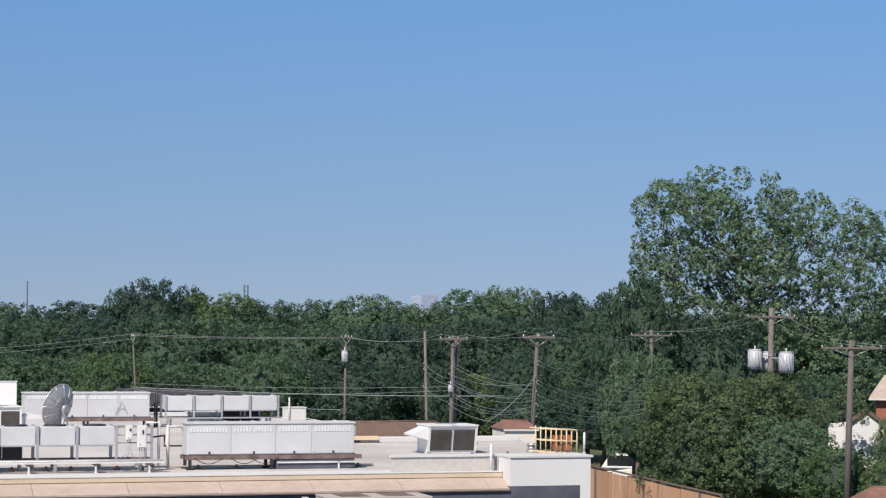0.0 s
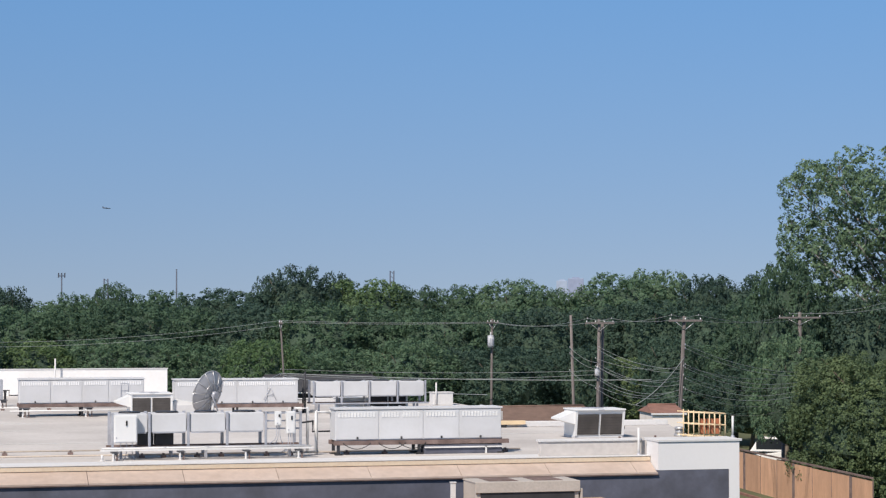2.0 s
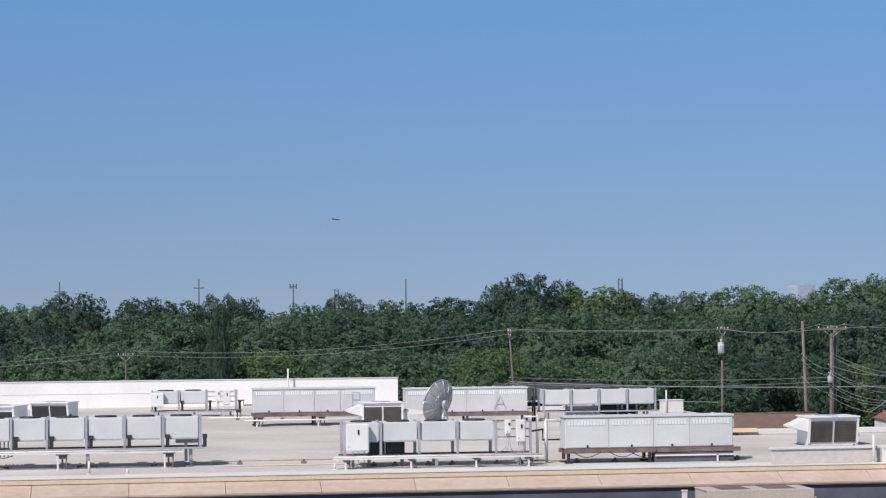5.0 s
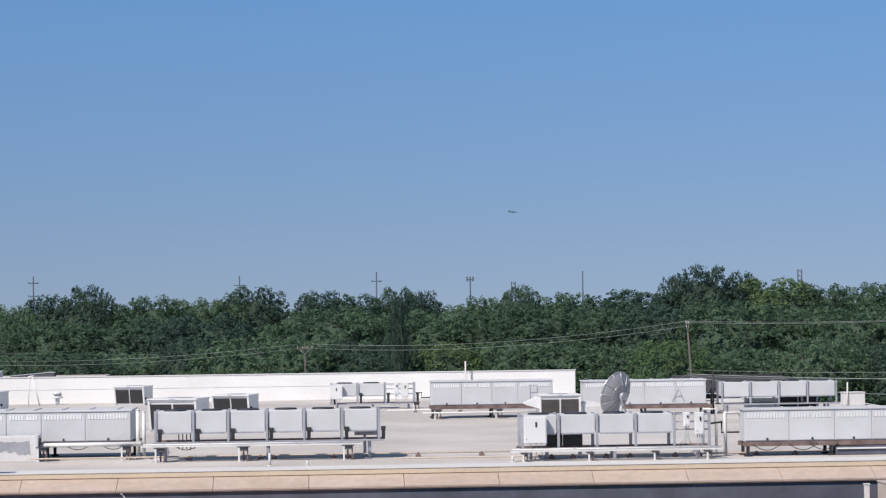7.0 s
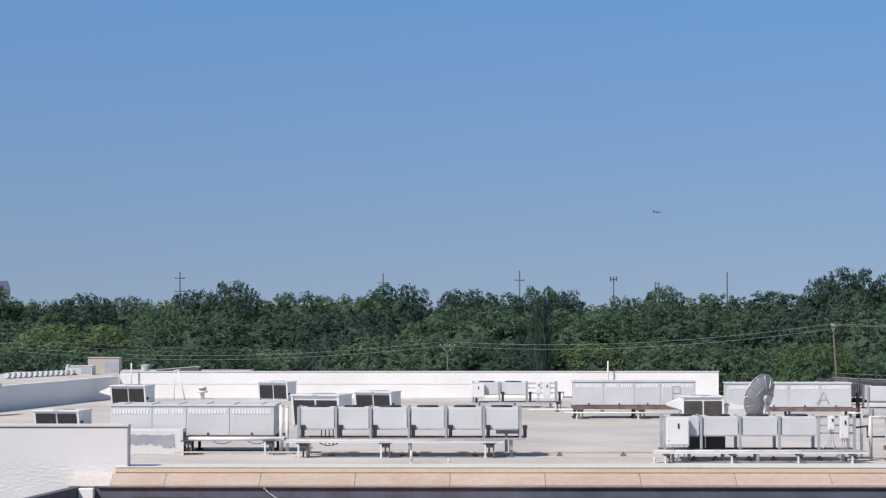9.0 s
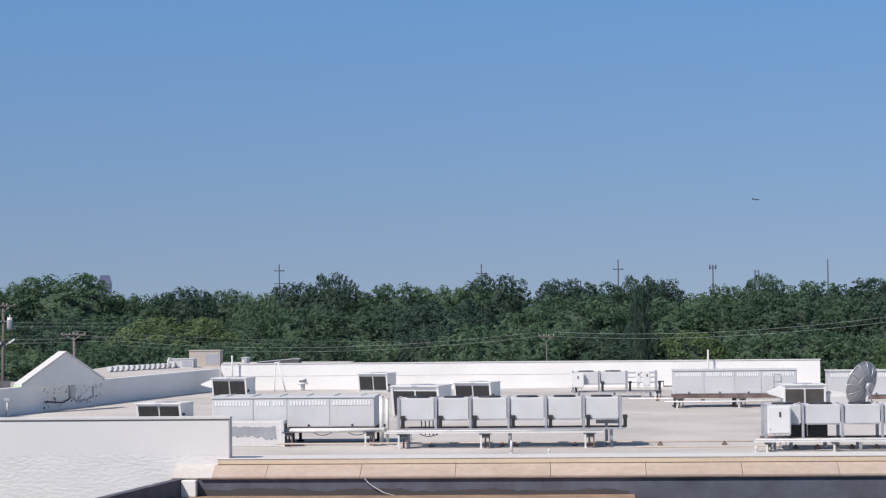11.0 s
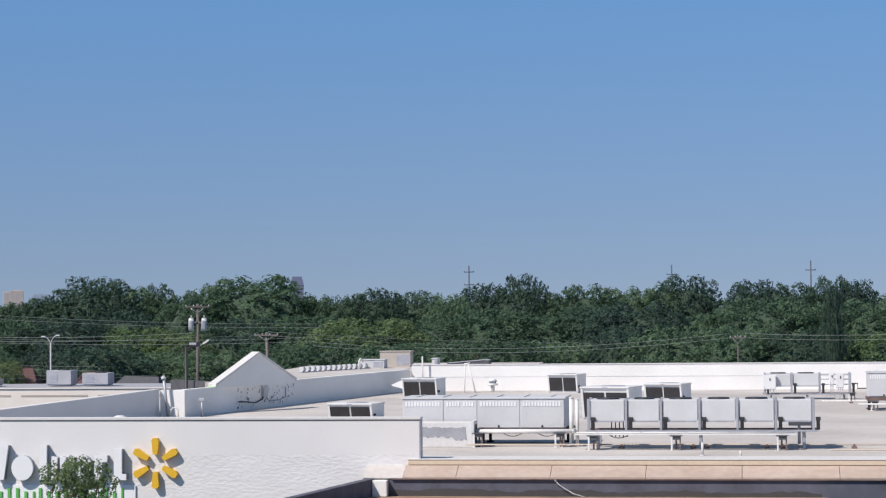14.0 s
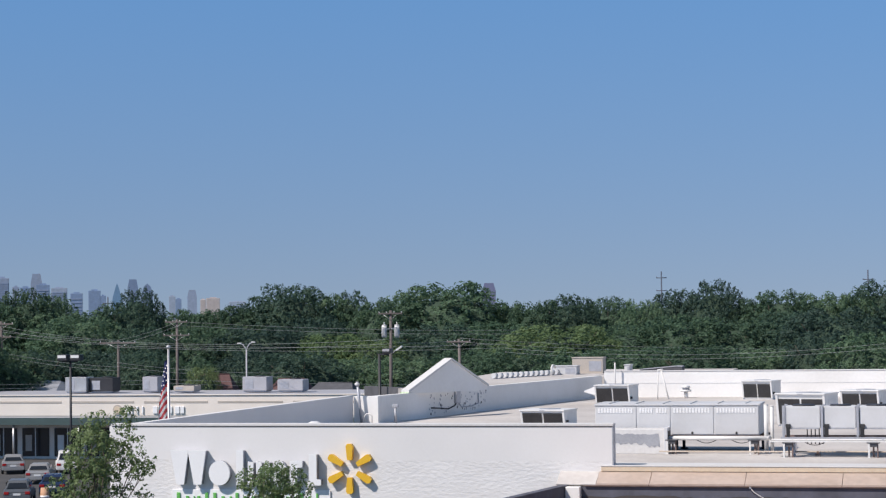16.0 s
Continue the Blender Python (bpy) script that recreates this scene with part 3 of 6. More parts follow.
def rooftop_ac(place, w, h, d, side=0.5, hood=0, label="white rooftop air conditioner with dark coil grilles", fins="dark", panes=2, turn=0.0, lean=0.0):
    """A packaged unit: two dark coil panels in a white case; hood: +1 or -1 gives an intake hood on one side."""
    t = thing("rooftop_air_conditioner", place, label, "air conditioner", "air conditioners on the roof", turn=turn)
    part("curb", bx(-0.02, w + 0.02, lean, d, 0, 0.08, 0.01), "panel", t)
    part("case", leaning_box(0, w, 0.02, d, 0.081, h, h, lean, True), "panel_white", t)
    m = w * 0.045
    pw = (w - m * (panes + 1)) / panes
    for k in range(panes):
        xa = m + k * (pw + m)
        grille = part("coil_grille", leaning_box(xa, xa + pw, -0.015, 0.018, 0.12, h * 0.86, h, lean), fins, t)
        for j in range(7):
            z = 0.15 + j * (h * 0.86 - 0.18) / 7
            part("grille_wire", leaning_box(xa + 0.01, xa + pw - 0.01, -0.021, -0.0155, z, z + 0.008, h, lean), "black_metal", grille)
    part("corner_post", leaning_box(-0.012, m * 0.9, -0.03, 0.02, 0.081, h, h, lean), "panel_white", t)
    part("corner_post", leaning_box(w - m * 0.9, w + 0.012, -0.03, 0.02, 0.081, h, h, lean), "panel_white", t)
    part("lid", bx(-0.04, w + 0.04, -0.06, d + 0.03, h + 0.001, h + 0.05, 0.012), "panel_white", t)
    part("badge", bx(w * 0.45, w * 0.57, -0.065, -0.058, h + 0.008, h + 0.04, 0.002), "post", t)
    part("access_panel", bx(w, w + 0.012, d * 0.3, d * 0.85, 0.2, h * 0.85, 0.004), "panel_white", t)
    b = B()
    cyl(b, (w * 0.5, d * 0.62, h + 0.05), (w * 0.5, d * 0.62, h + 0.065), min(w, d) * 0.28, n=20)
    part("fan_guard", b, "post", t)
    part("valve", bx(w + 0.012, w + 0.08, d * 0.15, d * 0.25, h * 0.3, h * 0.42, 0.01), "black", t)
    if hood:
        x0, x1 = (0.0, -0.62) if hood < 0 else (w, w + 0.62)
        b = B()
        vs = [b.verts.new(c) for c in ((x0, 0.1, h * 0.97), (x0, d * 0.8, h * 0.97), (x0, d * 0.8, h * 0.5), (x0, 0.1, h * 0.5), (x1, 0.1, h * 0.72), (x1, d * 0.8, h * 0.72), (x1, d * 0.8, h * 0.66), (x1, 0.1, h * 0.66))]
        for f in ((0, 1, 5, 4), (0, 4, 7, 3), (1, 2, 6, 5), (3, 7, 6, 2), (4, 5, 6, 7), (0, 3, 2, 1)):
            b.faces.new([vs[k] for k in f])
        bmesh.ops.recalc_face_normals(b, faces=b.faces)
        part("intake_hood", b, "panel_white", t)
    return t


def run_of_pipe(name, pts, r, material, label):
    t = thing(name, pts[0], label, "pipe", "pipes on the roof")
    o = Vector(pts[0])
    local = [Vector(p) - o for p in pts]
    part("pipe", tube(B(), local, r, 10), material, t)
    for p in local[1:-1]:
        b = B()
        bmesh.ops.create_icosphere(b, subdivisions=1, radius=r * 1.15, matrix=Matrix.Translation(p))
        part("elbow", b, material, t)
    part("end_cap", cy(local[-1], local[-1] + (local[-1] - local[-2]).normalized() * 0.03, r * 1.1), material, t)
    return t


# front row, right
cabinet((13.74, 69.5, ROOF), 5.71, 1.03, (1.48, 3.0, 4.24), depth=0.95, leg=0.33, beam=0.14, label="long grey sheet metal cabinet with bright louvres on rusty beams", white_vents=False)
b = thing("vent_louvre_panel", (16.75, 69.4, ROOF), "dark flat duct lying under the grey cabinet", "duct")
part("case", bx(0, 2.7, 0, 0.5, 0.0, 0.3, 0.02), "blue", b)
part("rail", bx(0, 2.7, -0.06, -0.02, 0.2, 0.25, 0.005), "pipe", b, "white rail")
part("rail_post", bx(2.1, 2.16, -0.06, -0.02, 0.0, 0.25, 0.005), "pipe", b)
# front row, middle: condenser with open ends and boxes
condenser((6.38, 69.2, 7.60), (0.0, 1.18, 2.44, 3.71, 4.98, 6.13), 0.61, 0.46, label="zinc and grey condenser with open frame ends", bare_last=True, motors=False)
control_box((6.41, 69.135, 7.76), 0.73, 0.88, 0.24)
control_box((11.64, 69.197, 8.24), 0.21, 0.46)
control_box((12.01, 69.197, 7.97), 0.3, 0.73)
b = thing("compressor_housing", (7.27, 69.9, 7.58), "black compressor housing behind the condenser frame", "compressor")
part("case", bx(0, 0.5, 0, 0.5, 0.03, 0.46, 0.02), "dark", b)
part("case", bx(0.56, 1.16, 0, 0.5, 0.03, 0.46, 0.02), "dark", b)
for x in (0.0, 1.1):
    part("skid_rail", bx(x - 0.04, x + 0.04, -0.05, 0.55, -0.03, 0.029, 0.01), "rust", b)
    for y in (0.0, 0.5):
        part("skid_leg", bx(x - 0.03, x + 0.03, y - 0.03, y + 0.03, -0.38, -0.031, 0.005), "post", b)
# front row, left condenser
condenser((-5.67, 71.5, 7.85), (0.0, 1.26, 2.42, 3.70, 4.95, 6.21, 7.44), 0.72, 0.29, label="long grey condenser with six fan sections on posts")
b = thing("junction_box", (0.96, 72.1, 7.85), "grey junction box hung under the condenser", "junction box")
part("case", bx(0, 0.77, 0, 0.3, 0.1, 0.42, 0.02), "grey_patch", b)
part("foot", bx(0.3, 0.4, 0.1, 0.2, -0.65, 0.1, 0.01), "post", b)
b = thing("header_pipes", (-4.9, 71.56, ROOF + 0.42), "dark refrigerant pipes beneath the condenser", "pipe")
for k in range(5):
    part("riser", tube(B(), [(k * 0.13, 0, 0.0), (k * 0.13, 0, 0.6)], 0.02), "black", b)
# front row, far left cabinet and the white duct box
cabinet((-12.32, 73.5, ROOF), 5.66, 1.03, (1.45, 2.63, 4.12), depth=2.1, leg=0.42, beam=0.16, label="long grey cabinet with white louvres and a white pipe")
b = thing("duct_box", (-11.8, 72.5, ROOF), "white painted duct box with a grey primer patch", "duct box")
part("case", bx(0, 2.08, 0, 0.75, 0, 0.86, 0.03), "white", b)
prm = B()
random.seed(5)
top = [(0.02 + k * 0.09, 0.68 + random.uniform(-0.02, 0.03)) for k in range(21)]
bot = [(1.86 - k * 0.09, 0.36 + random.uniform(-0.06, 0.04) - (0.08 if k < 5 else 0)) for k in range(21)]
prism(prm, top + bot, -0.012, -0.004)
part("primer_patch", prm, "grey_patch", b, "ragged grey primer patch")
part("rim", bx(2.0, 2.13, -0.04, 0.79, 0, 0.9, 0.02), "panel", b)
part("dark_mouth", bx(2.131, 2.14, 0.08, 0.66, 0.1, 0.78, 0), "dark", b)
run_of_pipe("riser_pipe", [(-6.40, 73.3, ROOF), (-6.40, 73.3, 8.84)], 0.075, "pipe", "white jacketed riser pipe beside a cabinet")
run_of_pipe("riser_pipe", [(-6.20, 73.3, ROOF), (-6.20, 73.3, 8.78)], 0.06, "pipe", "white jacketed riser pipe beside a cabinet")
run_of_pipe("jacketed_pipe", [(-9.7, 72.7, 7.74), (-6.3, 72.7, 7.74), (-6.3, 73.3, 7.74)], 0.075, "pipe", "white jacketed pipe on stands below a cabinet")
def beam_tray(place, length, label):
    t = thing("pipe_tray", place, label, "pipe tray", "pipe trays on the roof")
    part("tray", bx(0, length, 0, 0.26, 0, 0.05, 0.012), "membrane", t)
    part("lip", bx(0, length, -0.02, 0.0, 0, 0.055, 0.005), "pipe", t)
    part("pipe", cy((0.05, 0.09, 0.08), (length - 0.05, 0.09, 0.08), 0.03), "pipe", t)
    part("pipe", cy((0.3, 0.18, 0.08), (length - 0.3, 0.18, 0.08), 0.025), "tan_pipe", t)
    for k in range(5):
        x = length * (k + 0.5) / 5
        part("strap", bx(x - 0.02, x + 0.02, 0.04, 0.22, 0.112, 0.12, 0), "post", t)
    return t


beam_tray((-6.1, 71.1, 7.70), 7.3, "white pipe tray on stands below the condenser")
beam_tray((5.95, 68.7, 7.50), 6.9, "white pipe tray on stands below the condenser")
run_of_pipe("gas_pipe", [(-9.9, 72.0, 7.33), (13.4, 72.0, 7.33)], 0.028, "tan_pipe", "thin tan gas pipe on rubber blocks")
run_of_pipe("gas_pipe", [(2.2, 69.9, 7.30), (20.2, 69.9, 7.30)], 0.03, "tan_pipe", "thin tan gas pipe on rubber blocks")
run_of_pipe("riser_pipe", [(13.25, 70.3, ROOF), (13.25, 70.3, 8.6), (13.7, 70.3, 8.6)], 0.06, "pipe", "white riser pipe entering a cabinet")
run_of_pipe("riser_pipe", [(13.0, 70.6, ROOF), (13.0, 70.6, 8.72), (12.6, 70.6, 8.72)], 0.05, "pipe", "white riser pipe beside a cabinet")
run_of_pipe("cable_tray", [(12.5, 69.3, 8.3), (13.15, 70.4, 8.3), (13.15, 70.4, 7.95), (13.85, 70.45, 7.95)], 0.03, "black", "black cable conduit between two units")
for x, y in ((-9.55, 72.5), (-6.75, 72.5), (-5.5, 71.05), (-2.75, 71.05), (0.72, 71.05)):
    pipe_stand((x, y, ROOF), 0.47)
for x in (6.41, 8.54, 10.67, 12.4):
    pipe_stand((x, 68.65, ROOF), 0.24)
for x in (-4.6, -2.2, -1.75, 0.25, 0.75, 3.1, 5.25):
    pipe_block((x, 72.0, ROOF))
for x in (7.4, 8.1, 9.2, 10.0, 11.5, 12.3, 14.2, 15.5, 17.0, 19.7):
    pipe_block((x, 69.9, ROOF))
# looped black cables under the right cabinet and the left one
for x0, y0, z0 in ((14.0, 69.38, 7.57), (15.2, 69.38, 7.57), (15.9, 69.38, 7.57), (-8.9, 73.38, 7.70), (-7.7, 73.38, 7.70), (-5.1, 71.38, 7.76)):
    b = thing("loop_cable", (x0, y0, z0), "loose black cable hanging below a unit", "cable", "loose cables on the roof")
    part("cable", tube(B(), [(0, 0.06, 0.05)] + [(0.9 * k / 10, 0, -0.17 * math.sin(math.pi * k / 10)) for k in range(11)] + [(0.9, 0.06, 0.05)], 0.014), "black", b)
# mushroom posts near the edge
for x, y, h in ((-1.81, 68.6, 0.42), (-0.6, 68.2, 0.18), (6.0, 68.6, 0.2)):
    b = thing("vent_pipe", (x, y, ROOF), "short white plastic vent pipe", "vent pipe", "vent pipes on the roof")
    part("pipe", cy((0, 0, 0), (0, 0, h), 0.04), "white", b)
    part("flashing", cy((0, 0, 0), (0, 0, 0.03), 0.1, 0.05), "white", b)

# ---- second row ----
rooftop_ac((9.45, 94.0, ROOF + 0.0), 1.82, 1.12, 1.6, hood=-1, fins="brown_fins", label="white air conditioner with brown coil grilles and intake hood")
b = thing("duct_transition", (11.3, 94.2, ROOF), "small white duct beside the air conditioner", "duct")
part("case", prism(B(), [(0, 0), (1.15, 0), (1.15, 0.72), (0.25, 0.86), (0, 0.7)], 0, 0.9), "panel_white", b)
part("face", bx(0.12, 1.0, -0.02, -0.002, 0.2, 0.62, 0.005), "panel", b)
cabinet((4.86, 98.0, ROOF), 5.6, 1.08, (1.4, 2.8, 4.0), leg=0.42, beam=0.16, label="long grey cabinet with white louvres and a small hatch", hatch=True)
cabinet((11.9, 98.0, ROOF), 5.7, 1.1, (1.42, 2.85, 4.28), leg=0.32, beam=0.16, label="long grey cabinet with white louvres behind the dish")
b = thing("letter_mark", (16.0, 97.93, 7.85), "tall letter A of thin grey strips on the cabinet", "sign")
part("stroke", tube(B(), [(0, 0, 0), (0.28, 0, 0.62)], 0.012), "post", b)
part("stroke", tube(B(), [(0.56, 0, 0), (0.28, 0, 0.62)], 0.012), "post", b)
part("stroke", tube(B(), [(0.13, 0, 0.26), (0.43, 0, 0.26)], 0.012), "post", b)
condenser((18.35, 98.0, 7.68), (0.0, 1.32, 2.65, 4.0, 5.35), 0.68, 0.32, label="grey condenser on posts at the rear of the roof", motors=False)
b = thing("curb_box", (19.75, 99.4, ROOF), "low white sheet metal box beneath a condenser", "roof box")
part("case", bx(0, 1.25, 0, 1.0, 0, 0.62, 0.02), "panel_white", b)
part("lid", bx(-0.03, 1.28, -0.03, 1.03, 0.621, 0.66, 0.01), "panel_white", b)
rooftop_ac((21.3, 99.6, ROOF), 1.9, 0.8, 1.2, label="low white air conditioner beneath a condenser", hood=-1)
b = thing("parapet_block", (25.8, 105.0, ROOF), "white painted block at the roof's rear edge", "roof block")
part("block", bx(0, 1.05, 0, 0.8, 0, 0.62, 0.03), "white", b)
part("cap", bx(-0.03, 1.08, -0.03, 0.83, 0.621, 0.66, 0.01), "white", b)
part("pipe", cy((0.15, -0.05, 0.0), (0.15, -0.05, 1.15), 0.04), "white", b)
b = thing("parapet_block", (17.7, 100.5, ROOF), "white painted block at the roof's rear edge", "roof block")
part("block", bx(0, 0.95, 0, 0.8, 0, 0.55, 0.03), "white", b)
part("cap", bx(-0.03, 0.98, -0.03, 0.83, 0.551, 0.59, 0.01), "white", b)
for (x, y, z0, z1) in ((17.95, 98.6, 0.0, 1.5), (18.1, 98.9, 0.0, 1.9)):
    run_of_pipe("riser_pipe", [(x, y, ROOF), (x, y, ROOF + z1)], 0.045, "black_metal", "dark riser pipe beside a condenser")
condenser((0.3, 109.0, 7.5), (0.0, 1.35, 2.75, 4.25), 0.62, 0.38, label="small grey condenser with open frame before the white wall", bare_last=True)
control_box((0.2, 108.935, 7.72), 0.66, 0.72)
control_box((3.49, 108.997, 7.94), 0.25, 0.6)
control_box((3.83, 108.997, 7.79), 0.4, 0.74)
for x in (4.4, 6.6, 10.9):
    pipe_block((x, 104.6, ROOF))
for x, y in ((5.1, 97.3), (7.9, 97.3), (4.5, 106.5)):
    pipe_stand((x, y, ROOF), 0.4)
run_of_pipe("gas_pipe", [(3.0, 104.6, 7.31), (11.0, 104.6, 7.31)], 0.035, "pipe", "white gas pipe on blocks")
run_of_pipe("gas_pipe", [(4.4, 97.2, 7.5), (10.8, 97.2, 7.5)], 0.035, "pipe", "white pipe on stands before a cabinet")
run_of_pipe("cable_tray", [(4.6, 109, 8.0), (4.9, 109, 8.0), (4.9, 109, 7.75), (5.6, 109, 7.75)], 0.03, "black", "black conduit beside a condenser")


# ---- the dish ----
def dish(place, radius, aim):
    t = thing("satellite_dish", place, "large grey mesh satellite dish on a post", "satellite dish")
    z = 1.0
    part("post", cy((0, 0, 0), (0, 0, z), 0.07, n=12), "pipe", t)
    part("foot_plate", bx(-0.3, 0.3, -0.3, 0.3, 0, 0.05, 0.01), "post", t)
    turn = Vector(aim).to_track_quat("Z", "Y")
    c = Vector((0, -0.1, z + 0.0))
    b = B()
    rings, seg = 8, 36
    def at(r, a, lift=0.0):
        return c + turn @ Vector((r * math.cos(a), r * math.sin(a), 0.42 * radius * (r / radius) ** 2 * 0.8 + lift))
    grid = [[b.verts.new(at(radius * (i + 0.3) / (rings + 0.3), 2 * math.pi * k / seg)) for k in range(seg)] for i in range(rings + 1)]
    for i in range(rings):
        for k in range(seg):
            f = b.faces.new((grid[i][k], grid[i][(k + 1) % seg], grid[i + 1][(k + 1) % seg], grid[i + 1][k]))
            f.smooth = True
    b.faces.new(list(reversed(grid[0])))
    part("reflector", b, "dish_mesh", t, "pale grey perforated reflector")
    part("rim", tube(B(), [at(radius, 2 * math.pi * k / 36) for k in range(37)], 0.025), "steel", t)
    for k in range(12):
        a = 2 * math.pi * k / 12
        part("rib", tube(B(), [at(radius * s / 5, a, -0.03) for s in range(1, 6)], 0.018), "steel", t)
    part("ring", tube(B(), [at(radius * 0.5, 2 * math.pi * k / 24, -0.03) for k in range(25)], 0.016), "steel", t)
    part("hub", cy(c + turn @ Vector((0, 0, -0.2)), c + turn @ Vector((0, 0, 0.05)), 0.16, n=14), "post", t)
    tip = c + turn @ Vector((0, 0, radius * 0.85))
    for k in range(3):
        a = 2 * math.pi * (k + 0.25) / 3
        part("feed_strut", tube(B(), [at(radius * 0.92, a), tip], 0.016), "steel", t)
    part("feed_horn", cy(tip, tip + turn @ Vector((0, 0, 0.14)), 0.07), "panel_white", t)
    part("brace", tube(B(), [(0.35, 0.25, 0.03), c + turn @ Vector((0.2, 0, -0.1))], 0.03), "post", t)
    part("brace", tube(B(), [(-0.35, 0.25, 0.03), c + turn @ Vector((-0.2, 0, -0.1))], 0.03), "post", t)
    return t


dish((12.95, 93.2, 7.33), 0.97, (-0.66, 0.70, 0.28))
b = thing("dish_pad", (12.95, 93.2, ROOF), "low concrete pad under the dish", "pad")
part("pad", bx(-0.6, 0.6, -0.5, 0.5, 0, 0.12, 0.02), "membrane", b)
part("shim", bx(-0.35, 0.35, -0.35, 0.35, 0.12, 0.15, 0.005), "post", b)

# ---- air conditioners before the white wall ----
rooftop_ac((-11.6, 118.0, ROOF), 1.68, 1.0, 1.7, turn=-13, lean=0.22)
rooftop_ac((-7.45, 90.0, ROOF), 2.1, 1.35, 1.9, turn=-14, lean=0.3, label="large white air conditioner with dark grilles behind a condenser")
rooftop_ac((-5.58, 105.0, ROOF), 1.88, 0.93, 1.7, turn=-15, lean=0.22)
rooftop_ac((-18.8, 112.0, ROOF), 1.9, 1.0, 1.7, turn=-9, lean=0.25, hood=-1, label="white air conditioner with dark grilles and small hood")
rooftop_ac((-18.35, 90.0, ROOF), 1.98, 0.68, 1.7, turn=-9, lean=0.2, label="low white air conditioner near the side parapet")
rooftop_ac((24.33, 76.5, ROOF), 1.92, 1.04, 1.5, hood=-1, lean=0.22, fins="brown_fins", label="white air conditioner with brown coil grilles and intake hood")
b = thing("turbine_vent", (-15.0, 120.6, ROOF), "white mushroom roof vent before the wall", "roof vent")
part("stem", cy((0, 0, 0), (0, 0, 0.35), 0.12, n=14), "panel_white", b)
part("cap", cy((0, 0, 0.35), (0, 0, 0.46), 0.3, 0.3, n=18), "panel_white", b)
part("collar", cy((0, 0, 0.47), (0, 0, 0.58), 0.2, 0.22, n=18), "post", b)
part("crown", cy((0, 0, 0.58), (0, 0, 0.72), 0.27, 0.16, n=18), "panel_white", b)
b = thing("roof_ladder_frame", (-16.4, 119.0, ROOF), "slender white pipe frame leaning at the wall", "pipe frame")
part("upright", tube(B(), [(0, 0, 0), (0, 0.3, 1.6)], 0.03), "pipe", b)
part("brace", tube(B(), [(0.62, 0, 0), (0.18, 0.3, 1.6)], 0.04), "pipe", b)
part("top_bar", tube(B(), [(-0.05, 0.3, 1.6), (0.28, 0.3, 1.66)], 0.045), "pipe", b)
for x, y, z1 in ((8.0, 121.6, 9.3), (-19.2, 121.6, 9.2)):
    b = thing("vent_stack", (x, y, ROOF), "white vent stack beside the parapet wall", "vent stack", "vent stacks on the roof")
    part("pipe", cy((0, 0, 0), (0, 0, z1 - ROOF), 0.045), "white", b)
    part("boot", cy((0, 0, 0), (0, 0, 0.35), 0.12, 0.06), "post", b)

# ---- right end of the roof ----
b = thing("pipe_vent", (28.6, 76.9, ROOF), "squat galvanised roof vent with ribbed cap", "roof vent")
part("base", cy((0, 0, 0), (0, 0, 0.1), 0.24, 0.2, n=16), "steel", b)
part("drum", cy((0, 0, 0.1), (0, 0, 0.26), 0.17, n=16), "steel", b)
part("cap", cy((0, 0, 0.27), (0, 0, 0.36), 0.22, 0.18, n=16), "steel", b)
b = thing("rooftop_rack", (28.6, 75.4, ROOF), "pale yellow tube rack holding orange panels", "rack")
for i in range(4):
    for j in range(3):
        x, y = i * 0.42, j * 0.55
        part("upright", cy((x, y, 0), (x, y, 1.05 - 0.06 * i), 0.024, n=6), "yellow_paint", b)
for z in (0.1, 0.55, 0.98):
    for j in range(3):
        part("rail", cy((-0.25, j * 0.55, z), (1.3, j * 0.55, z - 0.08), 0.022, n=6), "yellow_paint", b)
    for i in range(4):
        part("cross_rail", cy((i * 0.42, 0, z - 0.02 * i), (i * 0.42, 1.1, z - 0.02 * i), 0.02, n=6), "yellow_paint", b)
for i in range(3):
    part("orange_panel", bx(0.5 + i * 0.3, 0.74 + i * 0.3, 0.62, 0.66, 0.12, 0.7, 0.01), "orange_panel", b)
for x, y, h in ((23.3, 66.5, 0.95), (30.0, 75.0, 0.85)):
    b = thing("vent_stack", (x, y, ROOF), "thin white vent stack near the roof edge", "vent stack", "vent stacks on the roof")
    part("pipe", cy((0, 0, 0), (0, 0, h), 0.045), "white", b)
    part("boot", cy((0, 0, 0), (0, 0, 0.12), 0.1, 0.06), "post", b)
b = thing("yellow_plank", (23.4, 84.2, ROOF), "yellow plank lying by the rear parapet", "plank")
part("plank", bx(0, 1.2, 0, 0.2, 0.12, 0.28, 0.01), "yellow_paint", b)
part("block", bx(0.2, 0.4, 0, 0.2, 0, 0.119, 0.01), "black", b)
for x, y in ((25.5, 74.9), (22.7, 73.5), (27.0, 75.2)):
    pipe_block((x, y, ROOF))
# beige unit on the low roof
b = thing("louvred_unit", (16.3, 61.0, 6.18), "beige air handling unit with slotted top", "air handler")
part("case", bx(0, 3.2, 0.06, 1.5, 0, 0.70, 0.02), "beige", b)
part("fascia", bx(-0.02, 3.22, -0.02, 0.05, 0.42, 0.74, 0.015), "beige", b)
part("dark_front", bx(0.15, 3.05, 0.03, 0.058, 0.02, 0.41, 0), "dark", b)
part("top", bx(-0.02, 3.22, 0.052, 1.52, 0.701, 0.74, 0.01), "beige", b)
for j in range(4):
    for xa in (0.45, 1.85):
        part("slot", bx(xa, xa + 0.9, 0.2 + j * 0.33, 0.42 + j * 0.33, 0.741, 0.752, 0), "rust", b)
part("side_flap", bx(3.24, 3.3, 0.0, 1.2, 0.1, 0.5, 0.01), "beige", b)
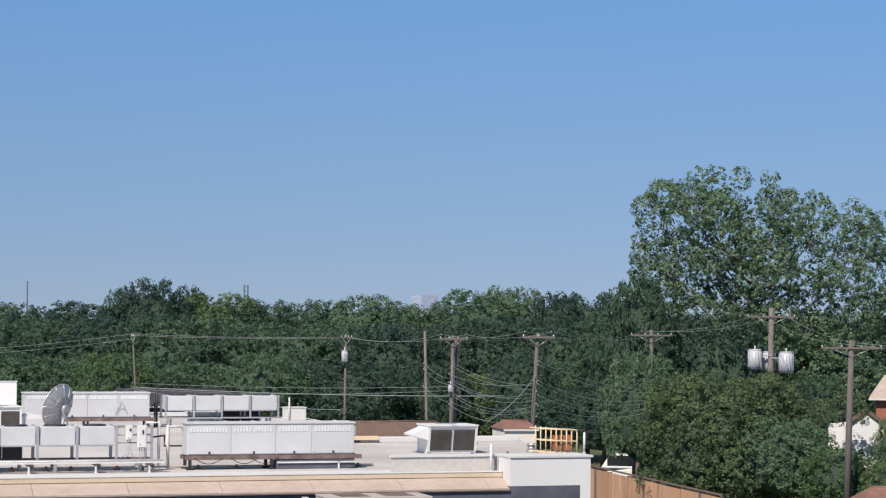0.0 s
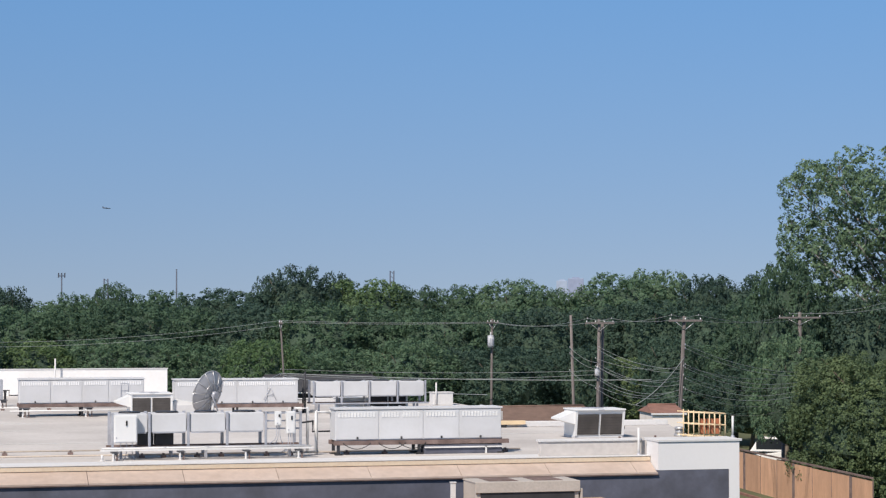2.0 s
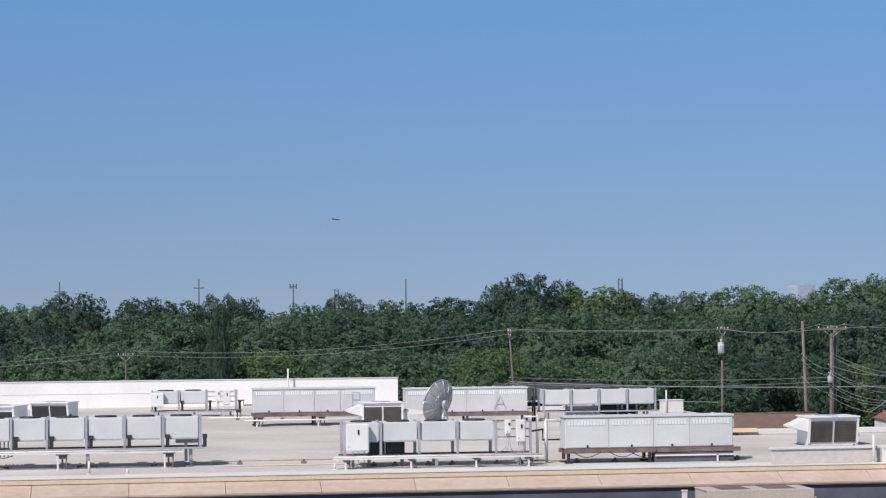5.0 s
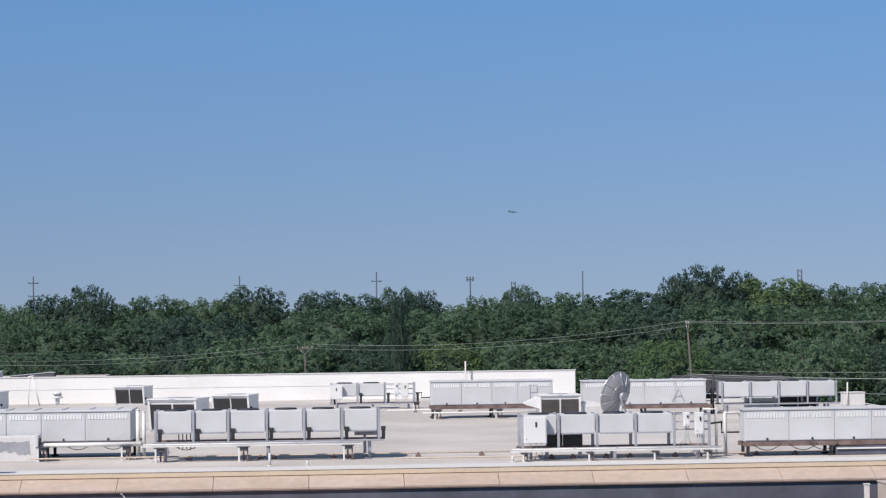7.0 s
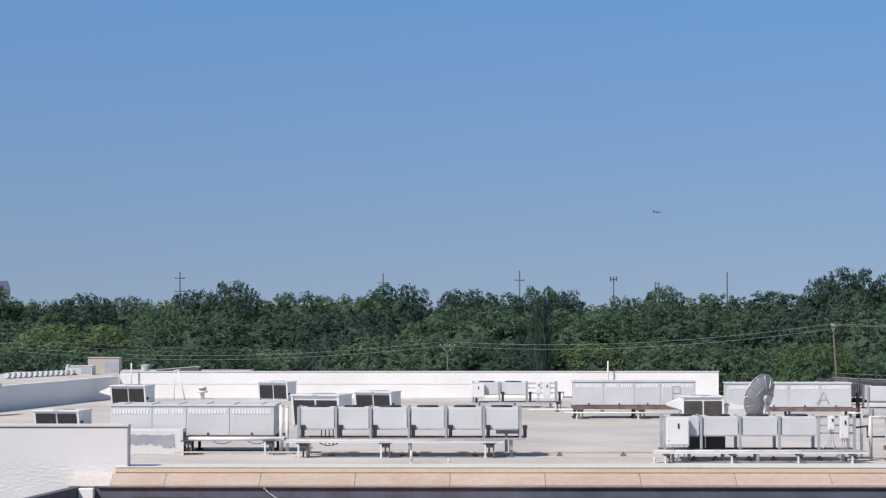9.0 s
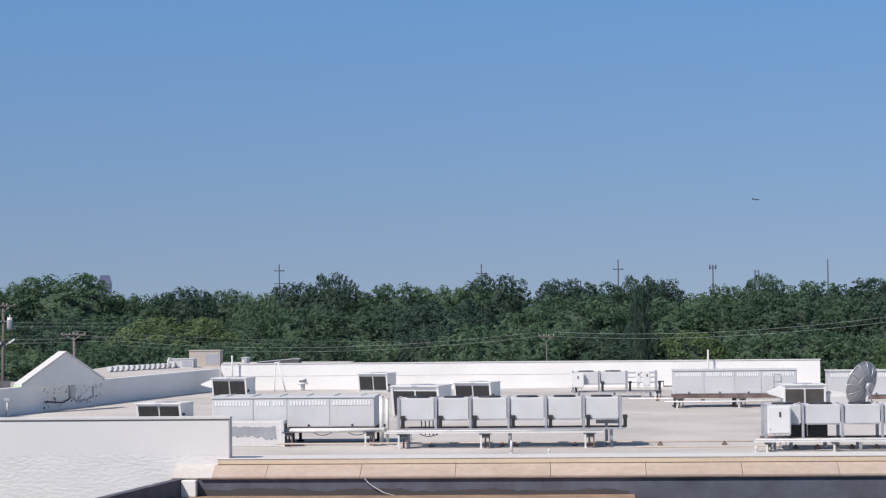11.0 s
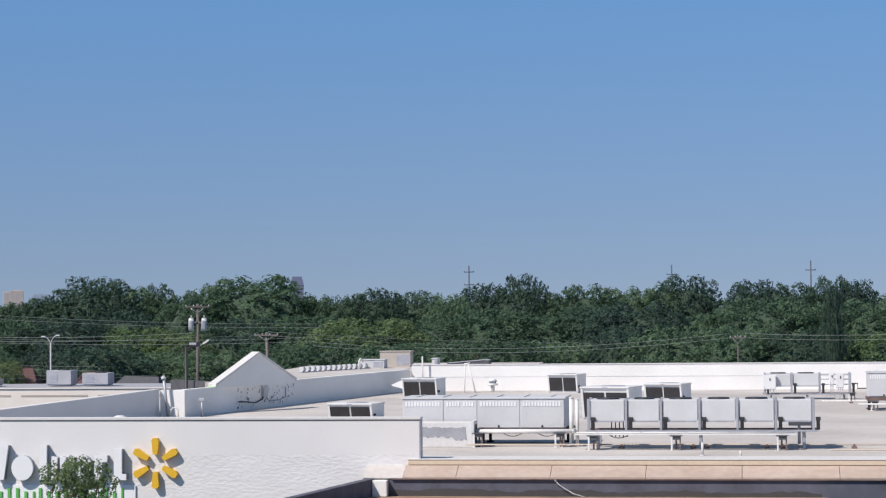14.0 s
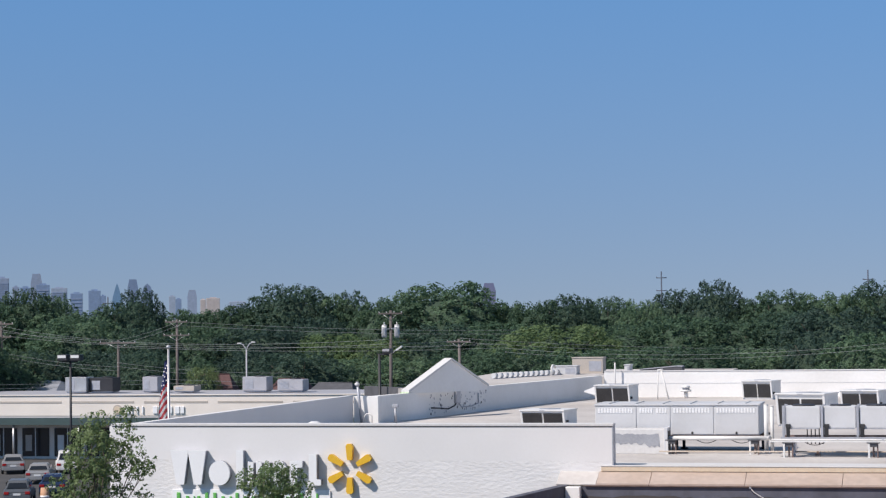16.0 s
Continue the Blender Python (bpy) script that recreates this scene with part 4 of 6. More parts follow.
b = thing("white_post", (15.9, 62.4, 6.18), "thin white post beside the beige unit", "post")
part("post", bx(0, 0.14, 0, 0.14, 0, 0.62, 0.01), "white", b)
part("cap", bx(-0.02, 0.16, -0.02, 0.16, 0.62, 0.65, 0.005), "white", b)

# ---- sign on the off-white wall ----
sign = thing("wall_sign_letters", (-25.08, 65.99, 6.61), "row of white raised sign shapes on the off-white wall", "sign")
def sign_piece(outline):
    """A raised white face on a grey return, plain in outline."""
    face = part("sign_shape", prism(B(), outline, -0.27, -0.21), "sign_white", sign)
    cx, cz = sum(p[0] for p in outline) / len(outline), sum(p[1] for p in outline) / len(outline)
    part("sign_return", prism(B(), [(cx + (x - cx) * 0.97, cz + (z - cz) * 0.97) for x, z in outline], -0.209, -0.004), "sign_side", face, "grey side return")


def oval(x0, x1, z0, z1):
    return [((x0 + x1) / 2 + (x1 - x0) / 2 * math.cos(2 * math.pi * k / 20), (z0 + z1) / 2 + (z1 - z0) / 2 * math.sin(2 * math.pi * k / 20)) for k in range(20)]


for x in (0.0, 0.60):
    sign_piece([(x, 1.11), (x + 0.20, 0.0), (x + 0.46, 0.0), (x + 0.62, 1.11)])
sign_piece(oval(1.32, 2.04, -0.02, 0.78))
sign_piece([(2.26, 0.0), (2.50, 0.0), (2.50, 1.12), (2.26, 1.12)])
for x in (2.66, 2.94, 3.22):
    sign_piece([(x, 0.0), (x + 0.17, 0.0), (x + 0.19, 0.72), (x, 0.76)])
sign_piece(oval(3.46, 3.98, -0.02, 0.78))
sign_piece([(4.08, 0.0), (4.32, 0.0), (4.32, 0.56), (4.50, 0.58), (4.50, 0.78), (4.08, 0.78)])
sign_piece([(4.72, 0.0), (5.12, 0.0), (5.12, 0.18), (4.98, 0.2), (4.98, 1.0), (4.72, 1.0)])
board = thing("sign_board", (-25.06, 65.99, 5.82), "white board with a row of green bars", "sign")
part("board", bx(-0.05, 5.35, -0.05, -0.004, 0, 0.62, 0.02), "sign_white", board)
xg = 0.12
for k, w in enumerate((0.30, 0.24, 0.1, 0.26, 0.26, 0.26, 0.26, 0.18, 0.26, 0.26, 0.26, 0.28, 0.0, 0.36, 0.26, 0.18, 0.24, 0.26, 0.16)):
    if w:
        h = 0.42 if k in (0, 4, 5, 8, 11, 13, 16, 18) else 0.31
        part("green_bar", bx(xg, xg + w * 0.4, -0.09, -0.051, 0.1, 0.1 + h, 0.015), "green_sign", board)
        xg += w + 0.02
    else:
        xg += 0.2
burst = thing("sign_burst", (-19.03, 65.99, 7.14), "yellow six-petalled burst of raised bars", "sign")
for k in range(6):
    a = radians(90 + 60 * k)
    d, s = Vector((math.cos(a), math.sin(a))), Vector((-math.sin(a), math.cos(a)))
    pts = [d * 0.28 - s * 0.075, d * 0.28 + s * 0.075, d * 0.72 + s * 0.12, d * 0.80 + s * 0.07, d * 0.80 - s * 0.07, d * 0.72 - s * 0.12]
    part("petal", prism(B(), [(p.x, p.y) for p in pts], -0.18, -0.004), "yellow", burst)

b = thing("wall_cable", (-6.2, 65.2, 6.18), "loose pale cable hanging over the low wall", "cable")
part("cable", tube(B(), [(0, -0.06, 0.50), (0.12, -0.08, 0.36), (0.35, -0.08, 0.22), (0.55, -0.10, 0.10), (0.9, -0.2, 0.012)], 0.012), "pipe", b)
part("clip", bx(-0.03, 0.03, -0.09, -0.02, 0.47, 0.53, 0.005), "post", b)

# ---- gable, its wall and the units behind ----
gable = thing("gable_parapet", (-24.55, 96.5, 8.40), "white plastered gable standing on the parapet", "gable", turn=63.0)
part("face", prism(B(), [(-0.5, 0), (5.2, 0.0), (5.2, 0.2), (2.5, 1.52), (-0.5, 0.12)], 0.06, 0.4), "white_wall", gable)
part("coping", prism(B(), [(-0.62, 0.06), (-0.62, 0.18), (2.5, 1.60), (2.5, 1.52)], -0.02, 0.46), "white", gable, "bright white sloping cap")
part("coping", prism(B(), [(5.26, 0.16), (5.26, 0.26), (2.5, 1.60), (2.5, 1.52)], -0.02, 0.46), "white", gable, "bright white sloping cap")
part("end_trim", bx(-0.66, -0.5, 0.0, 0.5, -0.10, 0.06, 0.01), "lime", gable, "lime green end trim")
marks = thing("wall_marks", (-24.40, 98.0, 7.4), "old glue spots and a loose black cable on the wall", "wall marks", turn=79.6)
random.seed(11)
for k in range(84):
    x, z = random.uniform(0.0, 7.0), random.uniform(-0.05, 0.85)
    r = random.uniform(0.03, 0.075)
    part("spot", cy((x, -0.012, z), (x, -0.002, z), r, r, 6), "post" if k % 3 else "black", marks)
part("box", bx(3.0, 3.5, -0.14, -0.002, 0.35, 0.98, 0.02), "post", marks, "grey meter box")
part("cable", tube(B(), [(3.2, -0.05, 0.5), (3.0, -0.05, 0.25), (2.2, -0.05, 0.12), (1.2, -0.05, 0.2), (0.2, -0.05, 0.25)], 0.03), "black", marks)
part("cable", tube(B(), [(3.4, -0.05, 0.4), (3.8, -0.05, 0.15), (5.0, -0.05, 0.12), (5.9, -0.05, 0.25), (5.9, -0.05, 0.75)], 0.03), "post", marks)
b = thing("vent_stack", (-26.15, 92.2, ROOF), "weathered grey vent stack at the parapet step", "vent stack", "vent stacks on the roof")
part("pipe", tube(B(), [(0.1, 0, 0), (-0.1, 0, 1.9)], 0.07), "post", b)
part("cap", cy((-0.1, 0, 1.72), (-0.1, 0, 1.84), 0.11), "panel", b)
b = thing("vent_hook", (-25.9, 92.1, ROOF), "bent white pipe hook on the roof", "vent pipe")
part("pipe", tube(B(), [(0, 0, 0), (0, 0, 0.35), (0.1, 0, 0.46), (0.25, 0, 0.46), (0.35, 0, 0.35), (0.35, 0, 0)], 0.03), "pipe", b)
part("boot", cy((0, 0, 0), (0, 0, 0.06), 0.08), "pipe", b)
b = thing("roof_sprinkler", (-24.75, 93.2, ROOF), "short pipe with a capped head on the roof", "vent pipe")
part("pipe", cy((0, 0, 0), (0, 0, 0.7), 0.06), "post", b)
part("head", bx(-0.13, 0.13, -0.08, 0.08, 0.7, 0.84, 0.02), "post", b)
b = thing("roof_dome", (-23.0, 75.0, ROOF), "round white skylight dome on the roof", "skylight")
part("ring", cy((0, 0, 0), (0, 0, 0.86), 0.42, 0.42, 20), "panel", b)
part("dome", cy((0, 0, 0.86), (0, 0, 1.0), 0.4, 0.12, 20), "panel_white", b)
duct = thing("duct_row", (-25.9, 119.5, 8.36), "row of ribbed silver duct drums on the far roof", "duct", turn=72.0)
for k in range(13):
    part("drum", cy((k * 0.62, 0, 0.18), (k * 0.62 + 0.30, 0, 0.18), 0.15, n=14), "panel", duct)
part("base_rail", bx(-0.2, 8.2, -0.12, 0.12, 0.0, 0.04, 0.01), "post", duct)
part("gooseneck", tube(B(), [(6.2, -0.4, 0), (6.2, -0.4, 0.5), (6.35, -0.4, 0.62), (6.55, -0.4, 0.6), (6.65, -0.4, 0.45)], 0.06), "pipe", duct)
for (x, y, w, h, m, nm) in ((-23.9, 127, 1.5, 0.5, "panel", "pale grey air handler on the far roof"), (-23.1, 129.5, 1.9, 0.95, "beige", "tan air handler on the far roof"), (-20.1, 131, 0.34, 0.45, "panel", "grey vent box on the far roof")):
    b = thing("air_handler", (x, y, 8.36), nm, "air handler", "units on the far roof")
    part("case", bx(0, w, 0, 1.2, 0, h, 0.02), m, b)
    part("lid", bx(-0.04, w + 0.04, -0.04, 1.24, h + 0.001, h + 0.05, 0.01), m, b)
    part("grille", bx(w * 0.55, w * 0.95, -0.015, -0.002, h * 0.15, h * 0.8, 0), "post", b)
b = thing("roof_wedge", (-18.2, 124.5, 8.34), "dark grey sloping roof edge beyond the white wall", "roof edge")
part("slope", prism(B(), [(0, 0), (2.5, 0), (2.5, 0.52), (2.2, 0.54), (0, 0.36)], 0, 1.2), "roof_grey", b)
part("drip_edge", prism(B(), [(0, 0.365), (2.2, 0.545), (2.5, 0.525), (2.5, 0.56), (2.2, 0.58), (0, 0.40)], -0.03, 1.2), "unit_grey", b)
structure("roof_far_rear", slab(B(), [(-24, 123), (-14, 123), (-14, 140), (-24, 140)], 7.6, 8.34), "membrane", "grey roof beyond the white wall", "roof")


# ---- poles, lines and lamps ----
def utility_pole(place, top, lean=0.0, arm=1.8, arm_drop=0.25, cans=(), turn=0.0, twin=False, thick=0.17, label="weathered wooden utility pole with a crossarm", pins=3, second=0.0, enamel="transformer"):
    t = thing("utility_pole", place, label, "utility pole", "utility poles", turn=turn)
    part("pole", cy((-lean, 0, 0), (0, 0, top), thick, thick * 0.7, 12), "wood_pole", t)
    if twin:
        part("pole", cy((0.4 - lean, 0.5, 0), (0.4, 0.5, top - 0.2), 0.13, 0.1, 12), "wood_pole", t)
    for a, z in ((arm, top - arm_drop), (second, top - 1.5)):
        if not a:
            continue
        bar = part("crossarm", bx(-a / 2, a / 2, -0.22, -0.11, z - 0.06, z + 0.06, 0.01), "wood_pole", t)
        for s in (-1, 1):
            part("arm_brace", cy((s * a * 0.3, -0.165, z - 0.06), (0, -0.14, z - 0.5), 0.02, n=6), "steel", t)
        for k in range(pins + 1):
            x = -a / 2 + 0.08 + k * (a - 0.16) / pins
            part("insulator", cy((x, -0.165, z + 0.06), (x, -0.165, z + 0.16), 0.04, 0.03, 8), "insulator", bar)
    for cx, cz, r, h in cans:
        cy0 = r + 0.18 if abs(cx) < 0.14 else -0.2
        can = part("transformer", cy((cx, cy0, top - cz - h), (cx, cy0, top - cz), r, n=16), enamel, t, "pale enamelled transformer can" if enamel == "panel_white" else "grey enamelled transformer can")
        part("lid", cy((cx, cy0, top - cz), (cx, cy0, top - cz + 0.06), r * 1.05, r * 0.8, 16), enamel, can)
        part("bushing", cy((cx, cy0, top - cz + 0.05), (cx, cy0, top - cz + 0.28), 0.05, 0.03, 8), "insulator", can)
        part("bracket", bx(min(cx, -0.06), max(cx, 0.06), min(cy0, -0.1), max(cy0, -0.02), top - cz - h * 0.3, top - cz - h * 0.25, 0), "steel", can)
        for k in range(7):
            a = math.pi * (1 + (k + 0.5) / 7)
            part("cooling_fin", bx(cx + math.cos(a) * r - 0.012, cx + math.cos(a) * r + 0.012, cy0 + math.sin(a) * (r + 0.05), cy0 + math.sin(a) * r * 0.96, top - cz - h * 0.88, top - cz - h * 0.12, 0), "transformer", can)
    return t


utility_pole((42.1, 133.5, 0), 11.7, -0.35, arm=0, thick=0.12, label="tall bare brown wooden utility pole")
utility_pole((42.3, 128.2, 0), 11.45, 0.2, arm=1.9, twin=True, thick=0.13, label="pair of wooden poles sharing a crossarm", cans=((-0.2, 3.2, 0.16, 0.4),))
utility_pole((42.1, 112.4, 0), 11.68, 0.6, arm=1.95, thick=0.14, label="grey leaning wooden pole with a crossarm", pins=2)
utility_pole((63.0, 125.0, 0), 13.4, 0.15, arm=3.1, arm_drop=0.6, turn=-26, thick=0.23, cans=((-1.05, 2.75, 0.45, 1.25), (-0.12, 2.9, 0.42, 1.2), (0.95, 2.9, 0.47, 1.3)), label="wooden pole with three grey transformer cans")
utility_pole((60.3, 109.5, 0), 11.4, 0.3, arm=3.5, arm_drop=0.45, turn=-26, thick=0.22, label="wooden pole with a long crossarm near the trees")
utility_pole((39.8, 144.6, 0), 11.4, 0.1, arm=0.9, thick=0.11, cans=((-0.15, 1.2, 0.22, 0.8),), label="wooden pole with a transformer before the trees")
utility_pole((25.3, 147.9, 0), 11.35, -0.7, arm=0.3, pins=1, thick=0.085, label="slim pale wooden pole before the trees")
utility_pole((60.0, 137.5, 0), 11.9, 0.0, arm=2.9, arm_drop=0.4, turn=-22, label="wooden pole with a crossarm among the trees")
utility_pole((-1.6, 170, 0), 9.65, 0.0, arm=1.3, thick=0.06, label="wooden pole with a crossarm before the trees")
lit_pole = utility_pole((-43.9, 164.2, 0), 12.5, 0.1, arm=2.0, cans=((-0.5, 1.2, 0.2, 0.95), (0.55, 1.2, 0.2, 0.95)), enamel="panel_white", label="wooden pole with two white transformer cans")
utility_pole((-43.2, 185, 0), 9.95, -0.2, arm=2.2, label="short wooden pole with a crossarm")
utility_pole((-71.2, 188.6, 0), 12.0, 0.0, arm=2.2, second=2.6, label="wooden pole with two crossarms among trees")
utility_pole((-76.6, 187.4, 0), 10.1, 0.0, arm=3.6, label="grey wooden pole with a wide crossarm")
utility_pole((-88.5, 187.4, 0), 12.0, 0.0, arm=2.6, second=2.2, label="wooden pole with two crossarms")


def line(p, q, sag, r=0.012):
    o = Vector(p)
    t = thing("power_line", p, "thin sagging overhead wire", "overhead wire", "overhead wires")
    pts = []
    for k in range(19):
        s = k / 18
        v = o.lerp(Vector(q), s) - o
        v.z -= 4 * sag * s * (1 - s)
        pts.append(v)
    part("wire", tube(B(), pts, r, 5), "wire", t)
    part("clamp", cy(pts[0] - Vector((0, 0, 0.06)), pts[0] + Vector((0, 0, 0.06)), 0.022, n=6), "unit_grey", t)
    return t


for d in (0.0, -0.35):
    line((25.2, 147.8, 11.3 + d * 0.3), (39.7, 144.5, 11.2 + d * 0.2), 0.12)
    line((-1.0, 169.9, 9.75 + d), (25.3, 147.8, 11.3 + d), 0.7)
    line((-40, 190, 9.0 + d), (-2.2, 169.9, 9.75 + d), 0.9)
    line((-43, 185, 10.0 + d), (-1.9, 200, 8.6 + d), 0.5)
    line((-95, 200, 11.0 + d), (-43.9, 164, 10.2 + d), 0.8)
    line((-43.9, 164.2, 10.0 + d), (-43.2, 185, 9.9 + d), 0.2)
    line((-76.6, 187.2, 10.1 + d), (-88.5, 187.2, 11.6 + d), 0.25)
    line((-76.6, 187.2, 10.1 + d), (-71.2, 188.4, 11.7 + d), 0.15)
    line((-71.2, 188.4, 11.8 + d), (-40, 196, 10.6 + d), 0.3)
    line((-76.6, 187.2, 9.8 + d), (-40, 190, 9.4 + d), 0.35)
    line((-76.6, 187.2, 8.0 + d), (-60, 189, 6.9 + d), 0.3)
    line((-90, 187.2, 9.4 + d), (-76.6, 187.2, 7.6 + d), 0.3)
    line((-100, 160, 7.4 + d), (-70, 182, 6.6 + d), 0.5)
    line((-70, 182, 6.6 + d), (-45, 195, 5.6 + d), 0.2)
for dz, sag in ((0, 0.4), (-0.5, 0.6), (-1.2, 0.8), (-1.9, 0.7)):
    line((42.0, 128, 9.0 + dz), (42.0, 112.2, 8.9 + dz), sag)
    line((42.0, 112.3, 8.9 + dz), (61.0, 139.0, 7.6 + dz), sag * 1.4)
    if dz > -0.6:
        line((25.3, 147.7, 7.9 + dz * 0.8), (42.0, 128.2, 8.2 + dz * 0.5), sag * 0.5)
for s in (-0.8, 0.8):
    line((42.3 + s, 128.1, 11.5), (42.1 + s, 112.3, 11.75), 0.3)
    line((42.1 + s, 112.3, 11.75), (60.0 + s, 137.3, 11.7), 0.5)
    line((39.8, 144.5, 11.2), (42.3 + s, 128.1, 11.5), 0.4)
    line((60.0 + s, 137.4, 11.8), (63.0 + s, 124.9, 13.0), 0.4)
    line((63.0 + s, 124.8, 13.0), (60.3 + s, 109.3, 11.2), 0.4)
    line((60.3 + s, 109.3, 11.2), (70 + s, 90, 11.0), 0.4)
for z0, z1, sag in ((10.1, 8.3, 0.35), (9.9, 8.1, 0.4), (9.0, 7.7, 0.5), (8.8, 7.5, 0.55), (8.2, 7.2, 0.6), (7.6, 6.9, 0.45)):
    line((42.1, 112.3, z0), (51.5, 118.5, z1), sag)
    line((42.2, 127.9, z0 - 0.4), (42.1, 112.6, z1 + 0.4), sag)
for z0 in (9.6, 9.2, 8.1):
    line((42.0, 133.4, z0), (42.3, 128.2, z0 - 0.9), 0.25)
line((25.3, 147.8, 7.6), (18.0, 121, 7.6), 0.2, 0.03)
line((25.3, 147.8, 7.6), (50, 140, 7.2), 0.2, 0.03)
line((25.3, 147.8, 7.5), (30, 110, 7.5), 0.3, 0.02)
line((42.1, 112.4, 9.4), (38, 109, 6.9), 0.3, 0.02)


def street_lamp(place, h, kind_, label):
    t = thing("street_lamp", place, label, "street lamp", "lamp posts")
    m = "unit_grey" if kind_ == "arms" else "black_metal"
    part("pole", cy((0, 0, 0), (0, 0, h - 0.55 if kind_ == "arms" else h), 0.1, 0.07, 12), m, t)
    part("base", cy((0, 0, 0), (0, 0, 0.5), 0.2, 0.18, 12), m, t)
    if kind_ == "arms":
        for s, dz in ((-1, 0.0), (1, 0.1)):
            part("arm", tube(B(), [(0, 0, h - 0.62), (s * 0.12, 0, h - 0.38 + dz), (s * 0.34, 0, h - 0.1 + dz), (s * 0.62, 0, h + dz)], 0.045), m, t)
            part("lamp_head", bx(s * 0.66 - 0.2, s * 0.66 + 0.2, -0.1, 0.1, h - 0.03 + dz, h + 0.07 + dz, 0.03), "panel", t)
    else:
        for s in ((-1, 1) if kind_ == "double" else (1,)):
            w = 0.34 if kind_ == "double" else 0.22
            head = part("lamp_head", bx(s * 0.45 - w, s * 0.45 + w, -0.35, 0.3, h, h + w * 1.2, 0.04), "black_metal", t)
            part("lens", bx(s * 0.45 - w * 0.85, s * 0.45 + w * 0.8, -0.37, -0.351, h + w * 0.55, h + w * 1.08, 0), "panel_white" if kind_ == "double" else "unit_grey", head)
        part("bracket", bx(-0.6 if kind_ == "double" else -0.1, 0.5, -0.05, 0.05, h - 0.08, h, 0.01), "black_metal", t)
    return t


street_lamp((-63.0, 184.6, 0), 9.72, "arms", "grey street lamp with two curved arms")
street_lamp((-55.8, 128.4, 0), 9.4, "double", "black lamp post with two floodlights")
street_lamp((-29.0, 106.1, 0), 10.1, "single", "black lamp post with one floodlight")
part("lamp_arm", tube(B(), [(0, -0.1, 9.0), (0.3, -0.2, 9.2), (0.55, -0.25, 9.45)], 0.035), "unit_grey", lit_pole)
part("lamp_head", prism(B(), [(0.45, 9.36), (0.55, 9.3), (1.0, 9.58), (0.92, 9.7)], -0.4, -0.15), "panel_white", lit_pole, "pale street lamp head")

flag = thing("flagpole", (-33.9, 88.7, 0), "flag with red and white stripes drooping on a pole", "flag")
part("pole", cy((0, 0, 0), (0, 0, 10.7), 0.09, 0.05, 14), "steel", flag)
b = B()
bmesh.ops.create_icosphere(b, subdivisions=2, radius=0.1, matrix=Matrix.Translation((0, 0, 10.78)))
part("finial", b, "steel", flag)


def fold(u, z):
    """A drooping cloth: u runs from the pole outward, folded up close to it."""
    drop = 10.25 - z
    reach = 0.12 + 0.23 * drop * (0.75 + 0.25 * math.sin(drop * 1.7))
    return Vector((-0.05 - u * min(reach, 0.62), 0.06 * math.sin(u * 7 + drop * 1.2) * min(1, drop), z - 0.55 * u * min(1, drop)))


def cloth(name, u0, u1, f0, f1, material):
    b = B()
    nu, nz = 10, 14
    g = []
    for i in range(nu + 1):
        u = u0 + (u1 - u0) * i / nu
        g.append([b.verts.new(fold(u, 10.2 - 2.6 * (f0 + (f1 - f0) * k / nz))) for k in range(nz + 1)])
    for i in range(nu):
        for k in range(nz):
            f = b.faces.new((g[i][k], g[i + 1][k], g[i + 1][k + 1], g[i][k + 1]))
            f.smooth = True
    bmesh.ops.solidify(b, geom=b.faces, thickness=0.008)
    part(name, b, material, flag)


for k in range(9):
    cloth("stripe", 0.0, 1.0, 0.36 + 0.64 * k / 9, 0.36 + 0.64 * (k + 1) / 9, "flag_red" if k % 2 == 0 else "flag_white")
cloth("canton", 0.0, 1.0, 0.0, 0.36, "flag_blue")
for k in range(14):
    q = fold(0.2 + 0.25 * (k % 4), 10.0 - 0.075 * k)
    part("star", cy(q + Vector((0, -0.03, 0)), q + Vector((0, -0.015, 0)), 0.035, n=5), "flag_white", flag)


# ---- houses and shops ----
def house(place, w, d, h, ridge, turn, wall_m, roof_m, label, over=0.5):
    t = thing("house", place, label, "house", "houses among the trees", turn=turn)
    w_ = part("wall", bx(0, w, 0, d, 0, h, 0.02), wall_m, t)
    b = B()
    vs = [b.verts.new(c) for c in ((-over, -over, h), (w + over, -over, h), (w + over, d + over, h), (-over, d + over, h), (over, d / 2, h + ridge), (w - over, d / 2, h + ridge))]
    for f in ((0, 1, 5, 4), (1, 2, 5), (2, 3, 4, 5), (3, 0, 4), (3, 2, 1, 0)):
        b.faces.new([vs[k] for k in f])
    r = part("roof", b, roof_m, t)
    part("ridge_cap", cy((over, d / 2, h + ridge), (w - over, d / 2, h + ridge), 0.08, n=6), roof_m, r)
    for k in range(3):
        x = w * (k + 0.5) / 3
        win = part("window", bx(x - 0.5, x + 0.5, -0.04, -0.002, h * 0.4, h * 0.8, 0), "glass_dark", w_)
        part("window_frame", bx(x - 0.55, x + 0.55, -0.03, -0.003, h * 0.36, h * 0.4, 0), "white", win)
    part("fascia", bx(-over, w + over, -over - 0.02, -over + 0.04, h - 0.1, h, 0.01), "white", t)
    return t


